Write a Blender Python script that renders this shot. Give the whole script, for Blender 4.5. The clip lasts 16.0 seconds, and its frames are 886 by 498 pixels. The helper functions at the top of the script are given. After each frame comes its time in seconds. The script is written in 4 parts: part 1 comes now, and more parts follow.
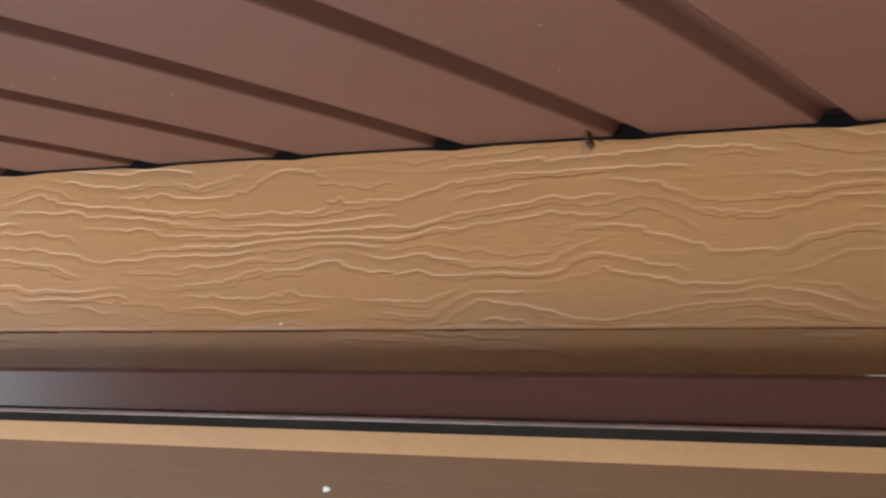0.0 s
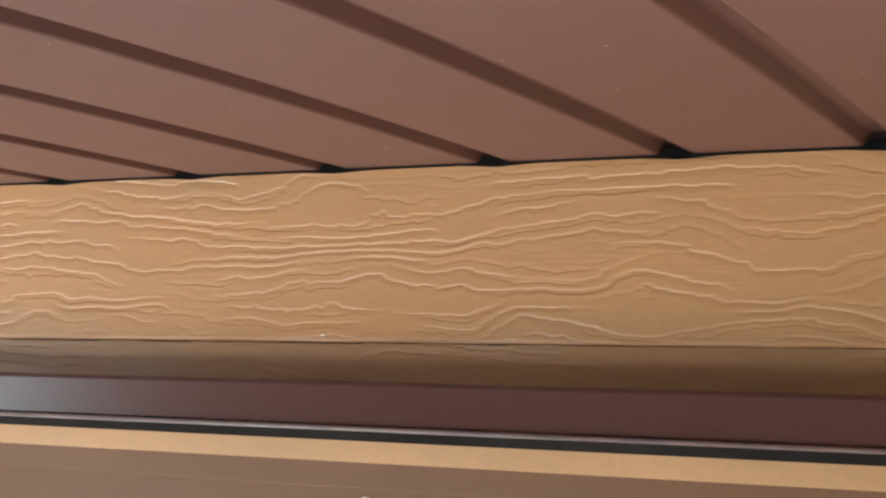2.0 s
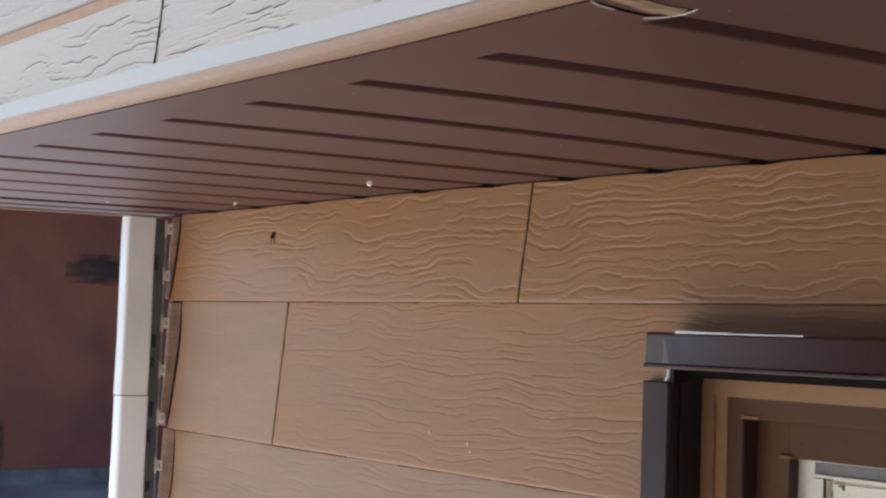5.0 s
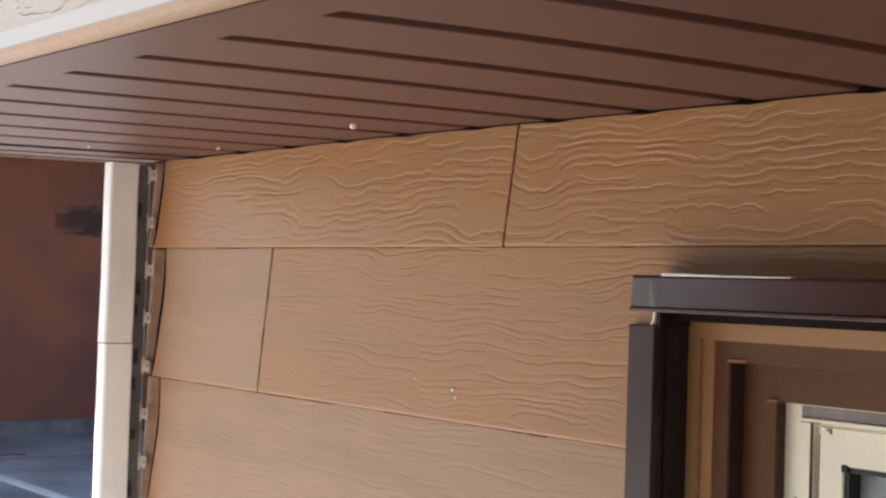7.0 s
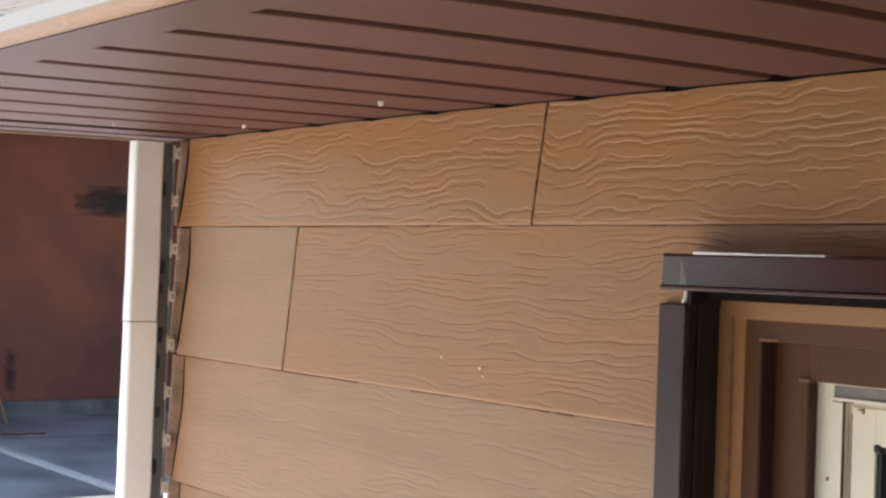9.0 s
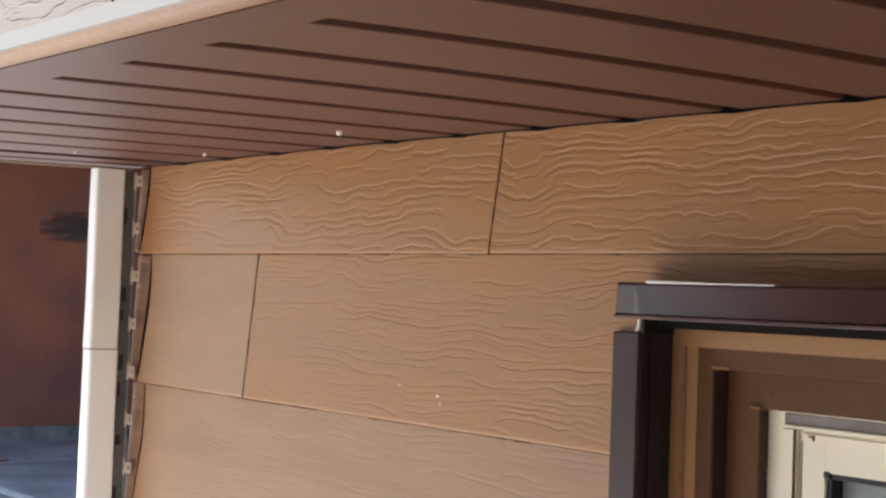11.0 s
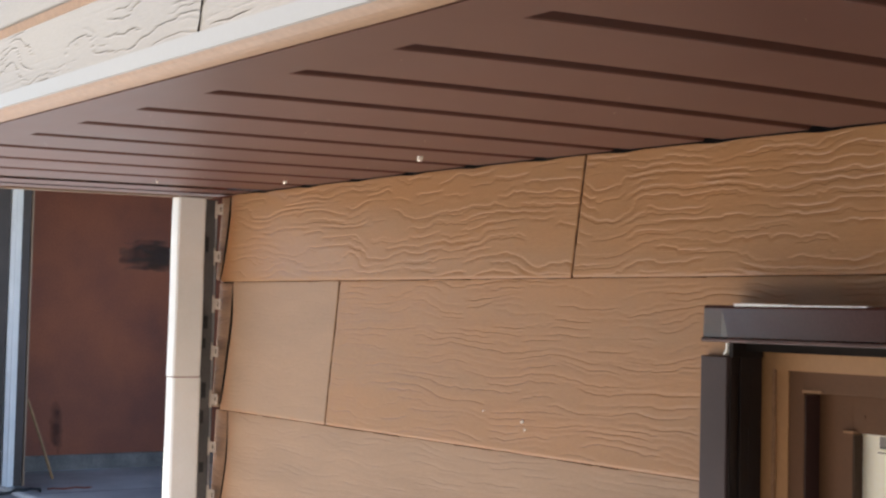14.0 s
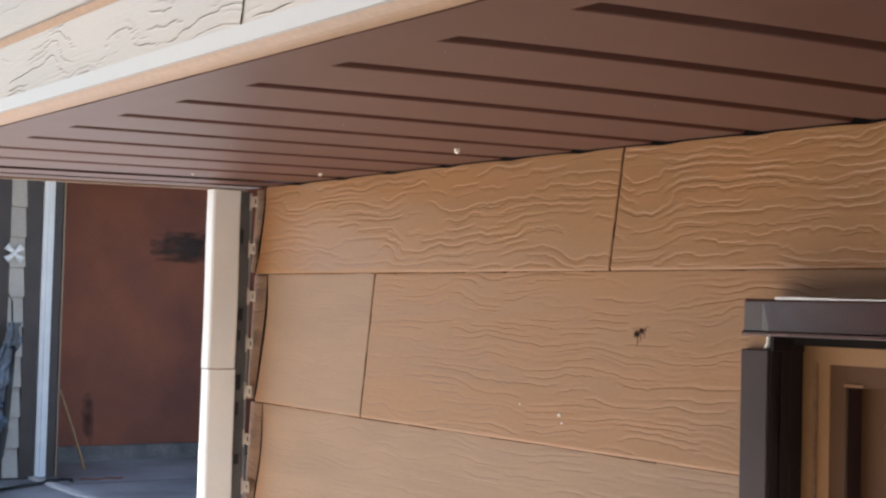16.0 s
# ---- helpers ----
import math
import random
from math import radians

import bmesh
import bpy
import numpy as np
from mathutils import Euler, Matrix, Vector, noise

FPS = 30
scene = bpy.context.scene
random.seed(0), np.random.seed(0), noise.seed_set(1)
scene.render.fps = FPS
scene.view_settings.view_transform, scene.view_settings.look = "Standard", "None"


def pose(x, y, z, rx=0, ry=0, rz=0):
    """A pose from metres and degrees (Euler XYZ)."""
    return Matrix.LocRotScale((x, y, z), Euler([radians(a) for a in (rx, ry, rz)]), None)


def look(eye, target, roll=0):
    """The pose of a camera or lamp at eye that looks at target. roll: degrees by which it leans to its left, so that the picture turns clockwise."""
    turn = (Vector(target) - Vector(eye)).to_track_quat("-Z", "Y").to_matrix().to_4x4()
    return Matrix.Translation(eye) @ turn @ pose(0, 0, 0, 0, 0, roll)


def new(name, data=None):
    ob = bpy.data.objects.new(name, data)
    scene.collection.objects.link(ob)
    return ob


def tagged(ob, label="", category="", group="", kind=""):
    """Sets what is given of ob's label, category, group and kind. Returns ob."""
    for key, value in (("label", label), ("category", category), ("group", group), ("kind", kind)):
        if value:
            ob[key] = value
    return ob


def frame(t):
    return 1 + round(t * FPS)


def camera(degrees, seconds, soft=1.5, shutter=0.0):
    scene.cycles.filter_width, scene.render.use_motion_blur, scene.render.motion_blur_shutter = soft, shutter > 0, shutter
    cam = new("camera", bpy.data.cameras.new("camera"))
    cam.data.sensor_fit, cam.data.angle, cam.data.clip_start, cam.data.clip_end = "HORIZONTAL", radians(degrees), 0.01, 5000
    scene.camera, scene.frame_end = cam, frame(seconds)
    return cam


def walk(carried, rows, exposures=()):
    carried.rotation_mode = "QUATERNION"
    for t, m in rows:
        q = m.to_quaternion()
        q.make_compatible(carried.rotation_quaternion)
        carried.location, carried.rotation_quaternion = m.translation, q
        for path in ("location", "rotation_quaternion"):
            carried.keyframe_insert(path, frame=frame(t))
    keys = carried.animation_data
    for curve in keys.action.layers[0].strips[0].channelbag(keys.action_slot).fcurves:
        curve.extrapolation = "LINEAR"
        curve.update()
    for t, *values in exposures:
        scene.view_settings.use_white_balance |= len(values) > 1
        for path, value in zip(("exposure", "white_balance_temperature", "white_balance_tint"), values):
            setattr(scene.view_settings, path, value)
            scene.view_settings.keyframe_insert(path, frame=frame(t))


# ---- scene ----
cam = camera(33.7, 16.0, soft=2.4, shutter=0.15)
PATH = [
    (0, (1.889, -1.348, 1.641), (0.974, 0.423, 1.798), 0.4),
    (0.5, (1.915, -1.343, 1.638), (1.233, 0.525, 1.846), 1.2),
    (1, (1.911, -1.362, 1.655), (1.293, 0.527, 1.876), 1.2),
    (1.5, (1.894, -1.371, 1.665), (1.232, 0.506, 1.866), 1.2),
    (2, (1.863, -1.379, 1.639), (0.939, 0.386, 1.816), 1.4),
    (2.5, (1.813, -1.421, 1.635), (0.572, 0.139, 1.806), 1.2),
    (3, (1.801, -1.481, 1.633), (0.422, -0.043, 1.808), 1.7),
    (3.5, (1.791, -1.525, 1.631), (0.32, -0.179, 1.788), 2.0),
    (4, (1.776, -1.558, 1.626), (0.209, -0.322, 1.754), 1.7),
    (4.5, (1.764, -1.559, 1.623), (0.165, -0.363, 1.751), 1.9),
    (6.8, (1.737, -1.525, 1.615), (0.144, -0.317, 1.657), 1.6),
    (7, (1.736, -1.524, 1.610), (0.141, -0.318, 1.660), 1.8),
    (7.5, (1.733, -1.524, 1.611), (0.14, -0.316, 1.658), 1.8),
    (8, (1.728, -1.532, 1.612), (0.132, -0.327, 1.654), 1.9),
    (8.5, (1.72, -1.533, 1.610), (0.109, -0.349, 1.647), 2.0),
    (9, (1.718, -1.532, 1.603), (0.109, -0.344, 1.628), 2.0),
    (9.2, (1.721, -1.527, 1.614), (0.112, -0.338, 1.630), 2.0),
    (11.3, (1.743, -1.53, 1.608), (0.161, -0.308, 1.679), 2.1),
    (11.5, (1.743, -1.53, 1.611), (0.156, -0.316, 1.693), 2.0),
    (12, (1.747, -1.53, 1.614), (0.149, -0.331, 1.722), 1.7),
    (12.5, (1.743, -1.53, 1.611), (0.14, -0.338, 1.714), 1.7),
    (13, (1.731, -1.533, 1.608), (0.121, -0.351, 1.702), 1.8),
    (13.5, (1.724, -1.532, 1.610), (0.103, -0.363, 1.691), 1.6),
    (14, (1.725, -1.533, 1.610), (0.083, -0.395, 1.701), 1.4),
    (14.5, (1.726, -1.535, 1.615), (0.066, -0.423, 1.703), 1.2),
    (15, (1.72, -1.537, 1.613), (0.049, -0.442, 1.704), 1.2),
    (15.5, (1.714, -1.542, 1.612), (0.035, -0.458, 1.691), 1.3),
    (16, (1.712, -1.541, 1.611), (0.048, -0.435, 1.690), 1.5),
]
EXPOSURES = [
    (0.0, 0.33, 5700, 1),
    (0.5, 0.34, 5750, 0),
    (1.0, 0.68, 5700, -3),
    (2.0, 0.60, 5650, -2),
    (2.5, 0.03, 5500, 4),
    (3.0, 0.02, 5350, 5),
    (3.5, -0.68, 5300, 9),
    (4.0, -0.66, 5550, 10),
    (4.7, -1.18, 5650, 10),
    (6.8, -0.91, 6450, 11),
    (9.2, -0.91, 6450, 11),
    (12.5, -0.91, 6450, 11),
    (16.0, -0.89, 6450, 11),
]
EXPOSURES = [(t, 2.78 + stops, kelvin, tint) for t, stops, kelvin, tint in EXPOSURES]
walk(cam, [(t, look(eye, target, roll)) for t, eye, target, roll in PATH], EXPOSURES)

# ---------------------------------------------------------------- light
SUN = Vector((-0.10, -0.40, 0.91)).normalized()          # towards the sun
world = bpy.data.worlds.new("sky")
world.use_nodes = True
scene.world = world
wn = world.node_tree
sky = wn.nodes.new("ShaderNodeTexSky")
sky.sky_type, sky.sun_disc = "NISHITA", False
sky.sun_elevation = math.asin(SUN.z)
sky.sun_rotation = math.atan2(SUN.x, SUN.y)
wn.links.new(sky.outputs[0], wn.nodes["Background"].inputs[0])
wn.nodes["Background"].inputs[1].default_value = 0.11
sun_data = bpy.data.lights.new("sun", "SUN")
sun_data.energy, sun_data.angle, sun_data.color = 4.5, radians(0.53), (1.0, 0.97, 0.93)
sun = new("sun", sun_data)
sun.matrix_world = look(SUN * 30, (0, 0, 0))

# ---------------------------------------------------------------- numbers
SOF = 1.88            # height of the soffit where it meets the wall
PITCH = 0.2           # distance from groove to groove
FALL = 0.028          # fall of the soffit towards the fascia
LEFT, RIGHT = -1.46, 2.9
LAPS = (-0.0020, -0.204, -0.500, -0.790, -1.085, -1.38, -1.66)
WIN = (0.294, 2.42, SOF - 1.30, SOF - 0.303)     # clear opening of the window


def zs(y):
    return SOF + FALL * y


def sag(x, y):
    """How far the eave has sunk: more towards the window's far end, at the wall and at the fascia, with a slight crown between."""
    w = min(1.0, max(0.0, -y / 0.9))
    rise = 0.0045 * 4 * w * (1 - w) * min(1.0, max(0.0, (x + 0.2) / 0.8))
    return rise + (1 - w) * -0.0075 * (max(x, -0.45) + 0.45) + w * -0.0095 * (min(0.75, max(x, -0.45)) - 0.45)


# ---------------------------------------------------------------- materials
def material(name, colour, rough=0.6, metal=0.0, spread=0.12, scale=6.0, fine=180.0, bump=0.15, spec=0.5, stretch=(1, 1, 1), tint=None, amount=0.5, coat=0.0, swing=0.08):
    m = bpy.data.materials.new(name)
    m.use_nodes = True
    nt = m.node_tree
    b = nt.nodes["Principled BSDF"]
    b.inputs["Metallic"].default_value = metal
    b.inputs["Specular IOR Level"].default_value = spec
    b.inputs["Coat Weight"].default_value = coat
    co = nt.nodes.new("ShaderNodeTexCoord")
    mp = nt.nodes.new("ShaderNodeMapping")
    mp.inputs["Scale"].default_value = stretch
    nt.links.new(co.outputs["Object"], mp.inputs[0])
    big = nt.nodes.new("ShaderNodeTexNoise")
    big.inputs["Scale"].default_value, big.inputs["Detail"].default_value = scale, 5
    nt.links.new(mp.outputs[0], big.inputs["Vector"])
    small = nt.nodes.new("ShaderNodeTexNoise")
    small.inputs["Scale"].default_value, small.inputs["Detail"].default_value = fine, 3
    nt.links.new(mp.outputs[0], small.inputs["Vector"])
    ramp = nt.nodes.new("ShaderNodeValToRGB")
    tint = tint or tuple(c * (1 - 2 * spread) for c in colour)
    ramp.color_ramp.elements[0].position, ramp.color_ramp.elements[1].position = 0.30, 0.70
    ramp.color_ramp.elements[0].color = (*tint, 1)
    ramp.color_ramp.elements[1].color = (*[min(1, c * (1 + spread)) for c in colour], 1)
    nt.links.new(big.outputs[0], ramp.inputs[0])
    mix = nt.nodes.new("ShaderNodeMix")
    mix.data_type, mix.blend_type = "RGBA", "OVERLAY"
    mix.inputs["Factor"].default_value = amount * 0.5
    nt.links.new(ramp.outputs[0], mix.inputs["A"])
    nt.links.new(small.outputs[0], mix.inputs["B"])
    hue = nt.nodes.new("ShaderNodeHueSaturation")
    info = nt.nodes.new("ShaderNodeObjectInfo")
    val = nt.nodes.new("ShaderNodeMapRange")
    val.inputs["To Min"].default_value, val.inputs["To Max"].default_value = 1 - spread * 0.4, 1 + spread * 0.4
    nt.links.new(info.outputs["Random"], val.inputs["Value"])
    nt.links.new(val.outputs[0], hue.inputs["Value"])
    nt.links.new(mix.outputs["Result"], hue.inputs["Color"])
    nt.links.new(hue.outputs[0], b.inputs["Base Color"])
    rr = nt.nodes.new("ShaderNodeMapRange")
    rr.inputs["To Min"].default_value, rr.inputs["To Max"].default_value = max(0.02, rough - swing), min(1, rough + swing)
    nt.links.new(big.outputs[0], rr.inputs["Value"])
    nt.links.new(rr.outputs[0], b.inputs["Roughness"])
    if bump:
        bp = nt.nodes.new("ShaderNodeBump")
        bp.inputs["Strength"].default_value, bp.inputs["Distance"].default_value = bump, 0.002
        nt.links.new(small.outputs[0], bp.inputs["Height"])
        nt.links.new(bp.outputs[0], b.inputs["Normal"])
    return m


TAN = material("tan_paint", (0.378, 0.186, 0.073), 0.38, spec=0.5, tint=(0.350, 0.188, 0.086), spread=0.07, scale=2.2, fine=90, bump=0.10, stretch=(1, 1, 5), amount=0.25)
# Paler, greyer copy of TAN for the lower rows and one short board.
TAN_PALE = material("pale_tan_paint", (0.390, 0.240, 0.138), 0.45, spec=0.45, spread=0.07, scale=2.6, fine=90, bump=0.12, stretch=(1, 1, 5), amount=0.25)
TAN_OLD = material("weathered_tan_paint", (0.30, 0.160, 0.080), 0.8, spread=0.14, scale=9, fine=120, bump=0.5, stretch=(1, 1, 6))
BROWN = material("brown_soffit_paint", (0.089, 0.0343, 0.0236), 0.44, spread=0.07, scale=2.0, fine=220, bump=0.04, amount=0.2, spec=0.28)
DARK = material("dark_brown_metal", (0.042, 0.0195, 0.0175), 0.36, spread=0.10, scale=5, fine=240, bump=0.03, spec=0.5)
FRAME_BROWN = material("brown_window_paint", (0.125, 0.060, 0.028), 0.5, spread=0.05, scale=6, fine=160, bump=0.02, spec=0.22, amount=0.2)
REVEAL_SHADE = material("shaded_reveal_brown", (0.062, 0.034, 0.020), 0.5, spread=0.08, scale=8, fine=160, bump=0.03, spec=0.2)
FRAME_TAN = material("tan_window_paint", (0.37, 0.190, 0.078), 0.5, spread=0.04, scale=4, fine=120, bump=0.06, amount=0.2)
CAP = material("maroon_gloss_metal", (0.062, 0.022, 0.017), 0.22, spread=0.06, scale=1.2, fine=240, bump=0.0, spec=0.6, swing=0.02)
LIP = material("worn_pinkish_metal", (0.075, 0.036, 0.030), 0.35, spread=0.2, scale=30, fine=240, bump=0.1)
CREAM = material("cream_vinyl", (0.92, 0.89, 0.82), 0.45, spread=0.04, scale=5, fine=160, bump=0.04)
# One tan paint: FASCIA and TRIM greyed for sun glare, UNDER as in shade.
FASCIA = material("sun_glare_tan_paint", (0.196, 0.168, 0.131), 0.5, spread=0.05, scale=2.2, fine=90, bump=0.08, stretch=(1, 1, 5), amount=0.25)
TRIM = material("sun_glare_trim_paint", (0.198, 0.178, 0.146), 0.4, spread=0.03, scale=3, fine=140, bump=0.02, amount=0.1)
UNDER = material("shaded_trim_paint", (0.34, 0.205, 0.118), 0.5, spread=0.06, scale=3, fine=140, bump=0.05)
VOID = material("black_gap", (0.006, 0.005, 0.005), 0.95, spread=0.2, scale=8, fine=90, bump=0.1, spec=0.05)
VINYL = material("bright_cream_vinyl", (0.96, 0.90, 0.72), 0.35, spread=0.02, scale=5, fine=160, bump=0.03)
CURB = material("dull_curb_concrete", (0.22, 0.205, 0.19), 0.9, spread=0.2, scale=5, fine=40, bump=0.3)
SKY_SHEET = material("pale_sky_grey", (0.80, 0.83, 0.86), 0.8, spread=0.06, scale=5, fine=90, bump=0.1)
PALE = material("pale_sunlit_concrete", (0.56, 0.53, 0.49), 0.85, spread=0.1, scale=1.2, fine=30, bump=0.3)
LAP_DARK = material("dark_brown_lap_line", (0.12, 0.058, 0.030), 0.9, spread=0.2, scale=20, fine=120, bump=0.2, spec=0.2)
LIP_TAN = material("dull_tan_lip", (0.30, 0.20, 0.13), 0.5, spread=0.08, scale=8, fine=160, bump=0.05)
WHITE = material("white_paint", (0.86, 0.86, 0.84), 0.4, spread=0.04, scale=5, fine=160, bump=0.05)
JAMB = material("brown_black_reveal", (0.020, 0.0135, 0.0115), 0.4, spread=0.15, scale=10, fine=200, bump=0.05, spec=0.3)
GALV = material("dull_grey_metal", (0.11, 0.10, 0.092), 0.55, metal=0.1, spread=0.15, scale=14, fine=160, bump=0.15)
FLANGE = material("pale_grey_flange", (0.26, 0.23, 0.21), 0.5, spread=0.15, scale=14, fine=160, bump=0.1)
TAB = material("nailing_tab_vinyl", (0.58, 0.46, 0.35), 0.5, spread=0.10, scale=20, fine=200, bump=0.1)
BLACK = material("black_rubber", (0.012, 0.012, 0.012), 0.45, spread=0.1, scale=10, fine=200, bump=0.05)
SPECK = material("pale_web_fluff", (0.86, 0.78, 0.66), 0.8, spread=0.1, scale=200, fine=800, bump=0.0)
BARE = material("bare_split_wood", (0.36, 0.22, 0.12), 0.7, spread=0.2, scale=30, fine=200, bump=0.5, stretch=(6, 1, 6))
RUST = material("rust_red_panel", (0.285, 0.085, 0.039), 0.65, spread=0.16, scale=1.6, fine=60, bump=0.15, tint=(0.19, 0.056, 0.034))
STAIN = material("dark_rust_stain", (0.13, 0.045, 0.030), 0.7, spread=0.2, scale=6, fine=60, bump=0.1)
SMEAR = material("dark_grey_smear", (0.075, 0.062, 0.058), 0.8, spread=0.2, scale=8, fine=60, bump=0.3)
CONCRETE = material("grey_concrete", (0.17, 0.165, 0.155), 0.8, spread=0.14, scale=1.5, fine=40, bump=0.4)
SLAB = material("dark_worn_concrete", (0.31, 0.315, 0.32), 0.5, spread=0.34, scale=0.9, fine=25, bump=0.3)
GROUND = material("dark_lawn_soil", (0.065, 0.052, 0.034), 0.9, spread=0.16, scale=0.5, fine=14, bump=0.5)
GREY_SIDING = material("pale_grey_siding", (0.52, 0.47, 0.41), 0.6, spread=0.08, scale=3, fine=80, bump=0.15)
CHARCOAL = material("charcoal_trim", (0.062, 0.047, 0.042), 0.5, spread=0.12, scale=4, fine=90, bump=0.1)
STRAW = material("broom_wood", (0.42, 0.24, 0.11), 0.6, spread=0.15, scale=20, fine=120, bump=0.1)
ROOF = material("brown_shingle", (0.09, 0.065, 0.05), 0.9, spread=0.2, scale=4, fine=60, bump=0.6)
LEAF = material("pale_green_leaf", (0.12, 0.15, 0.08), 0.55, spread=0.3, scale=4, fine=40, bump=0.1)
PETAL = material("white_petal", (0.72, 0.74, 0.68), 0.6, spread=0.1, scale=8, fine=60, bump=0.0)
BARK = material("brown_stem", (0.10, 0.07, 0.045), 0.8, spread=0.2, scale=10, fine=60, bump=0.3)
TARP = material("slate_blue_tarp", (0.055, 0.072, 0.095), 0.24, spec=0.8, spread=0.6, scale=5, fine=60, bump=0.2)
WASP_DARK = material("dark_amber_chitin", (0.055, 0.013, 0.006), 0.45, spread=0.3, scale=300, fine=900, bump=0.1, spec=0.2)
WASP_RED = material("russet_chitin", (0.12, 0.035, 0.012), 0.35, spread=0.3, scale=300, fine=900, bump=0.1)
# Black felt behind the boards; also the painted shade under the window head.
FELT_SHADE = material("black_felt_and_shade", (0.018, 0.014, 0.012), 0.95, spread=0.2, scale=8, fine=90, bump=0.3, spec=0.08)
ROOM = material("plain_room_wall", (0.50, 0.47, 0.42), 0.8, spread=0.05, scale=1, fine=40, bump=0.1)


def patchy(m, scale, stretch, reach=1.0, cover=0.55):
    """Lets a thin stain fade out unevenly towards its rim."""
    nt = m.node_tree
    co = nt.nodes.new("ShaderNodeTexCoord")
    mp = nt.nodes.new("ShaderNodeMapping")
    mp.inputs["Scale"].default_value = stretch
    n = nt.nodes.new("ShaderNodeTexNoise")
    n.inputs["Scale"].default_value, n.inputs["Detail"].default_value = scale, 4
    nt.links.new(co.outputs["Object"], mp.inputs[0])
    nt.links.new(mp.outputs[0], n.inputs["Vector"])
    off = nt.nodes.new("ShaderNodeVectorMath")
    off.operation = "SUBTRACT"
    off.inputs[1].default_value = (0.5, 0.5, 0.5)
    nt.links.new(co.outputs["Generated"], off.inputs[0])
    flat = nt.nodes.new("ShaderNodeVectorMath")
    flat.operation = "MULTIPLY"
    flat.inputs[1].default_value = (0, 1, 1)
    nt.links.new(off.outputs[0], flat.inputs[0])
    size = nt.nodes.new("ShaderNodeVectorMath")
    size.operation = "LENGTH"
    nt.links.new(flat.outputs[0], size.inputs[0])
    add = nt.nodes.new("ShaderNodeMath")
    add.operation = "ADD"
    nt.links.new(size.outputs["Value"], add.inputs[0])
    nt.links.new(n.outputs[0], add.inputs[1])
    fade = nt.nodes.new("ShaderNodeMapRange")
    fade.inputs["From Min"].default_value, fade.inputs["From Max"].default_value = 0.66 * reach, 1.06 * reach
    fade.inputs["To Min"].default_value, fade.inputs["To Max"].default_value = cover, 0.0
    nt.links.new(add.outputs[0], fade.inputs["Value"])
    nt.links.new(fade.outputs[0], nt.nodes["Principled BSDF"].inputs["Alpha"])


def warm_rim(m, warm):
    """Mixes a warmer tone in along a board's lower edge and at the corner end, broken up by noise."""
    nt = m.node_tree
    base = nt.nodes["Principled BSDF"].inputs["Base Color"]
    co = nt.nodes.new("ShaderNodeTexCoord")
    n = nt.nodes.new("ShaderNodeTexNoise")
    n.inputs["Scale"].default_value, n.inputs["Detail"].default_value = 16.0, 4
    nt.links.new(co.outputs["Object"], n.inputs["Vector"])
    place = nt.nodes.new("ShaderNodeSeparateXYZ")
    nt.links.new(co.outputs["Object"], place.inputs[0])
    own = nt.nodes.new("ShaderNodeSeparateXYZ")
    nt.links.new(co.outputs["Generated"], own.inputs[0])
    masks = []
    for source, wide, full, none in ((place.outputs["X"], 0.05, -1.365, -1.295), (own.outputs["Z"], 0.070, 0.002, 0.020)):
        shift = nt.nodes.new("ShaderNodeMath")
        shift.operation = "MULTIPLY_ADD"
        shift.inputs[1].default_value = wide
        nt.links.new(n.outputs[0], shift.inputs[0])
        nt.links.new(source, shift.inputs[2])
        fade = nt.nodes.new("ShaderNodeMapRange")
        fade.inputs["From Min"].default_value, fade.inputs["From Max"].default_value = full + 0.5 * wide, none + 0.5 * wide
        fade.inputs["To Min"].default_value, fade.inputs["To Max"].default_value = 0.6, 0.0
        nt.links.new(shift.outputs[0], fade.inputs["Value"])
        masks.append(fade.outputs[0])
    both = nt.nodes.new("ShaderNodeMath")
    both.operation = "MAXIMUM"
    nt.links.new(masks[0], both.inputs[0])
    nt.links.new(masks[1], both.inputs[1])
    mix = nt.nodes.new("ShaderNodeMix")
    mix.data_type = "RGBA"
    nt.links.new(both.outputs[0], mix.inputs["Factor"])
    nt.links.new(base.links[0].from_socket, mix.inputs["A"])
    mix.inputs["B"].default_value = (*warm, 1)
    nt.links.new(mix.outputs["Result"], base)


warm_rim(TAN, (0.41, 0.178, 0.068))
warm_rim(TAN_PALE, (0.43, 0.195, 0.085))
patchy(SMEAR, 9.0, (1, 0.7, 2.0), 1.0, 0.48)
patchy(STAIN, 9.0, (1, 1, 1), 0.95, 0.35)


def wing_material():
    m = bpy.data.materials.new("smoky_wing")
    m.use_nodes = True
    b = m.node_tree.nodes["Principled BSDF"]
    b.inputs["Base Color"].default_value = (0.10, 0.05, 0.025, 1)
    b.inputs["Alpha"].default_value = 0.14
    b.inputs["Roughness"].default_value = 0.3
    return m


def glass_material():
    m = bpy.data.materials.new("window_glass")
    m.use_nodes = True
    b = m.node_tree.nodes["Principled BSDF"]
    b.inputs["Base Color"].default_value = (0.93, 0.97, 0.96, 1)
    b.inputs["Transmission Weight"].default_value = 1.0
    b.inputs["Roughness"].default_value = 0.01
    b.inputs["IOR"].default_value = 1.5
    return m


WING, GLASS = wing_material(), glass_material()


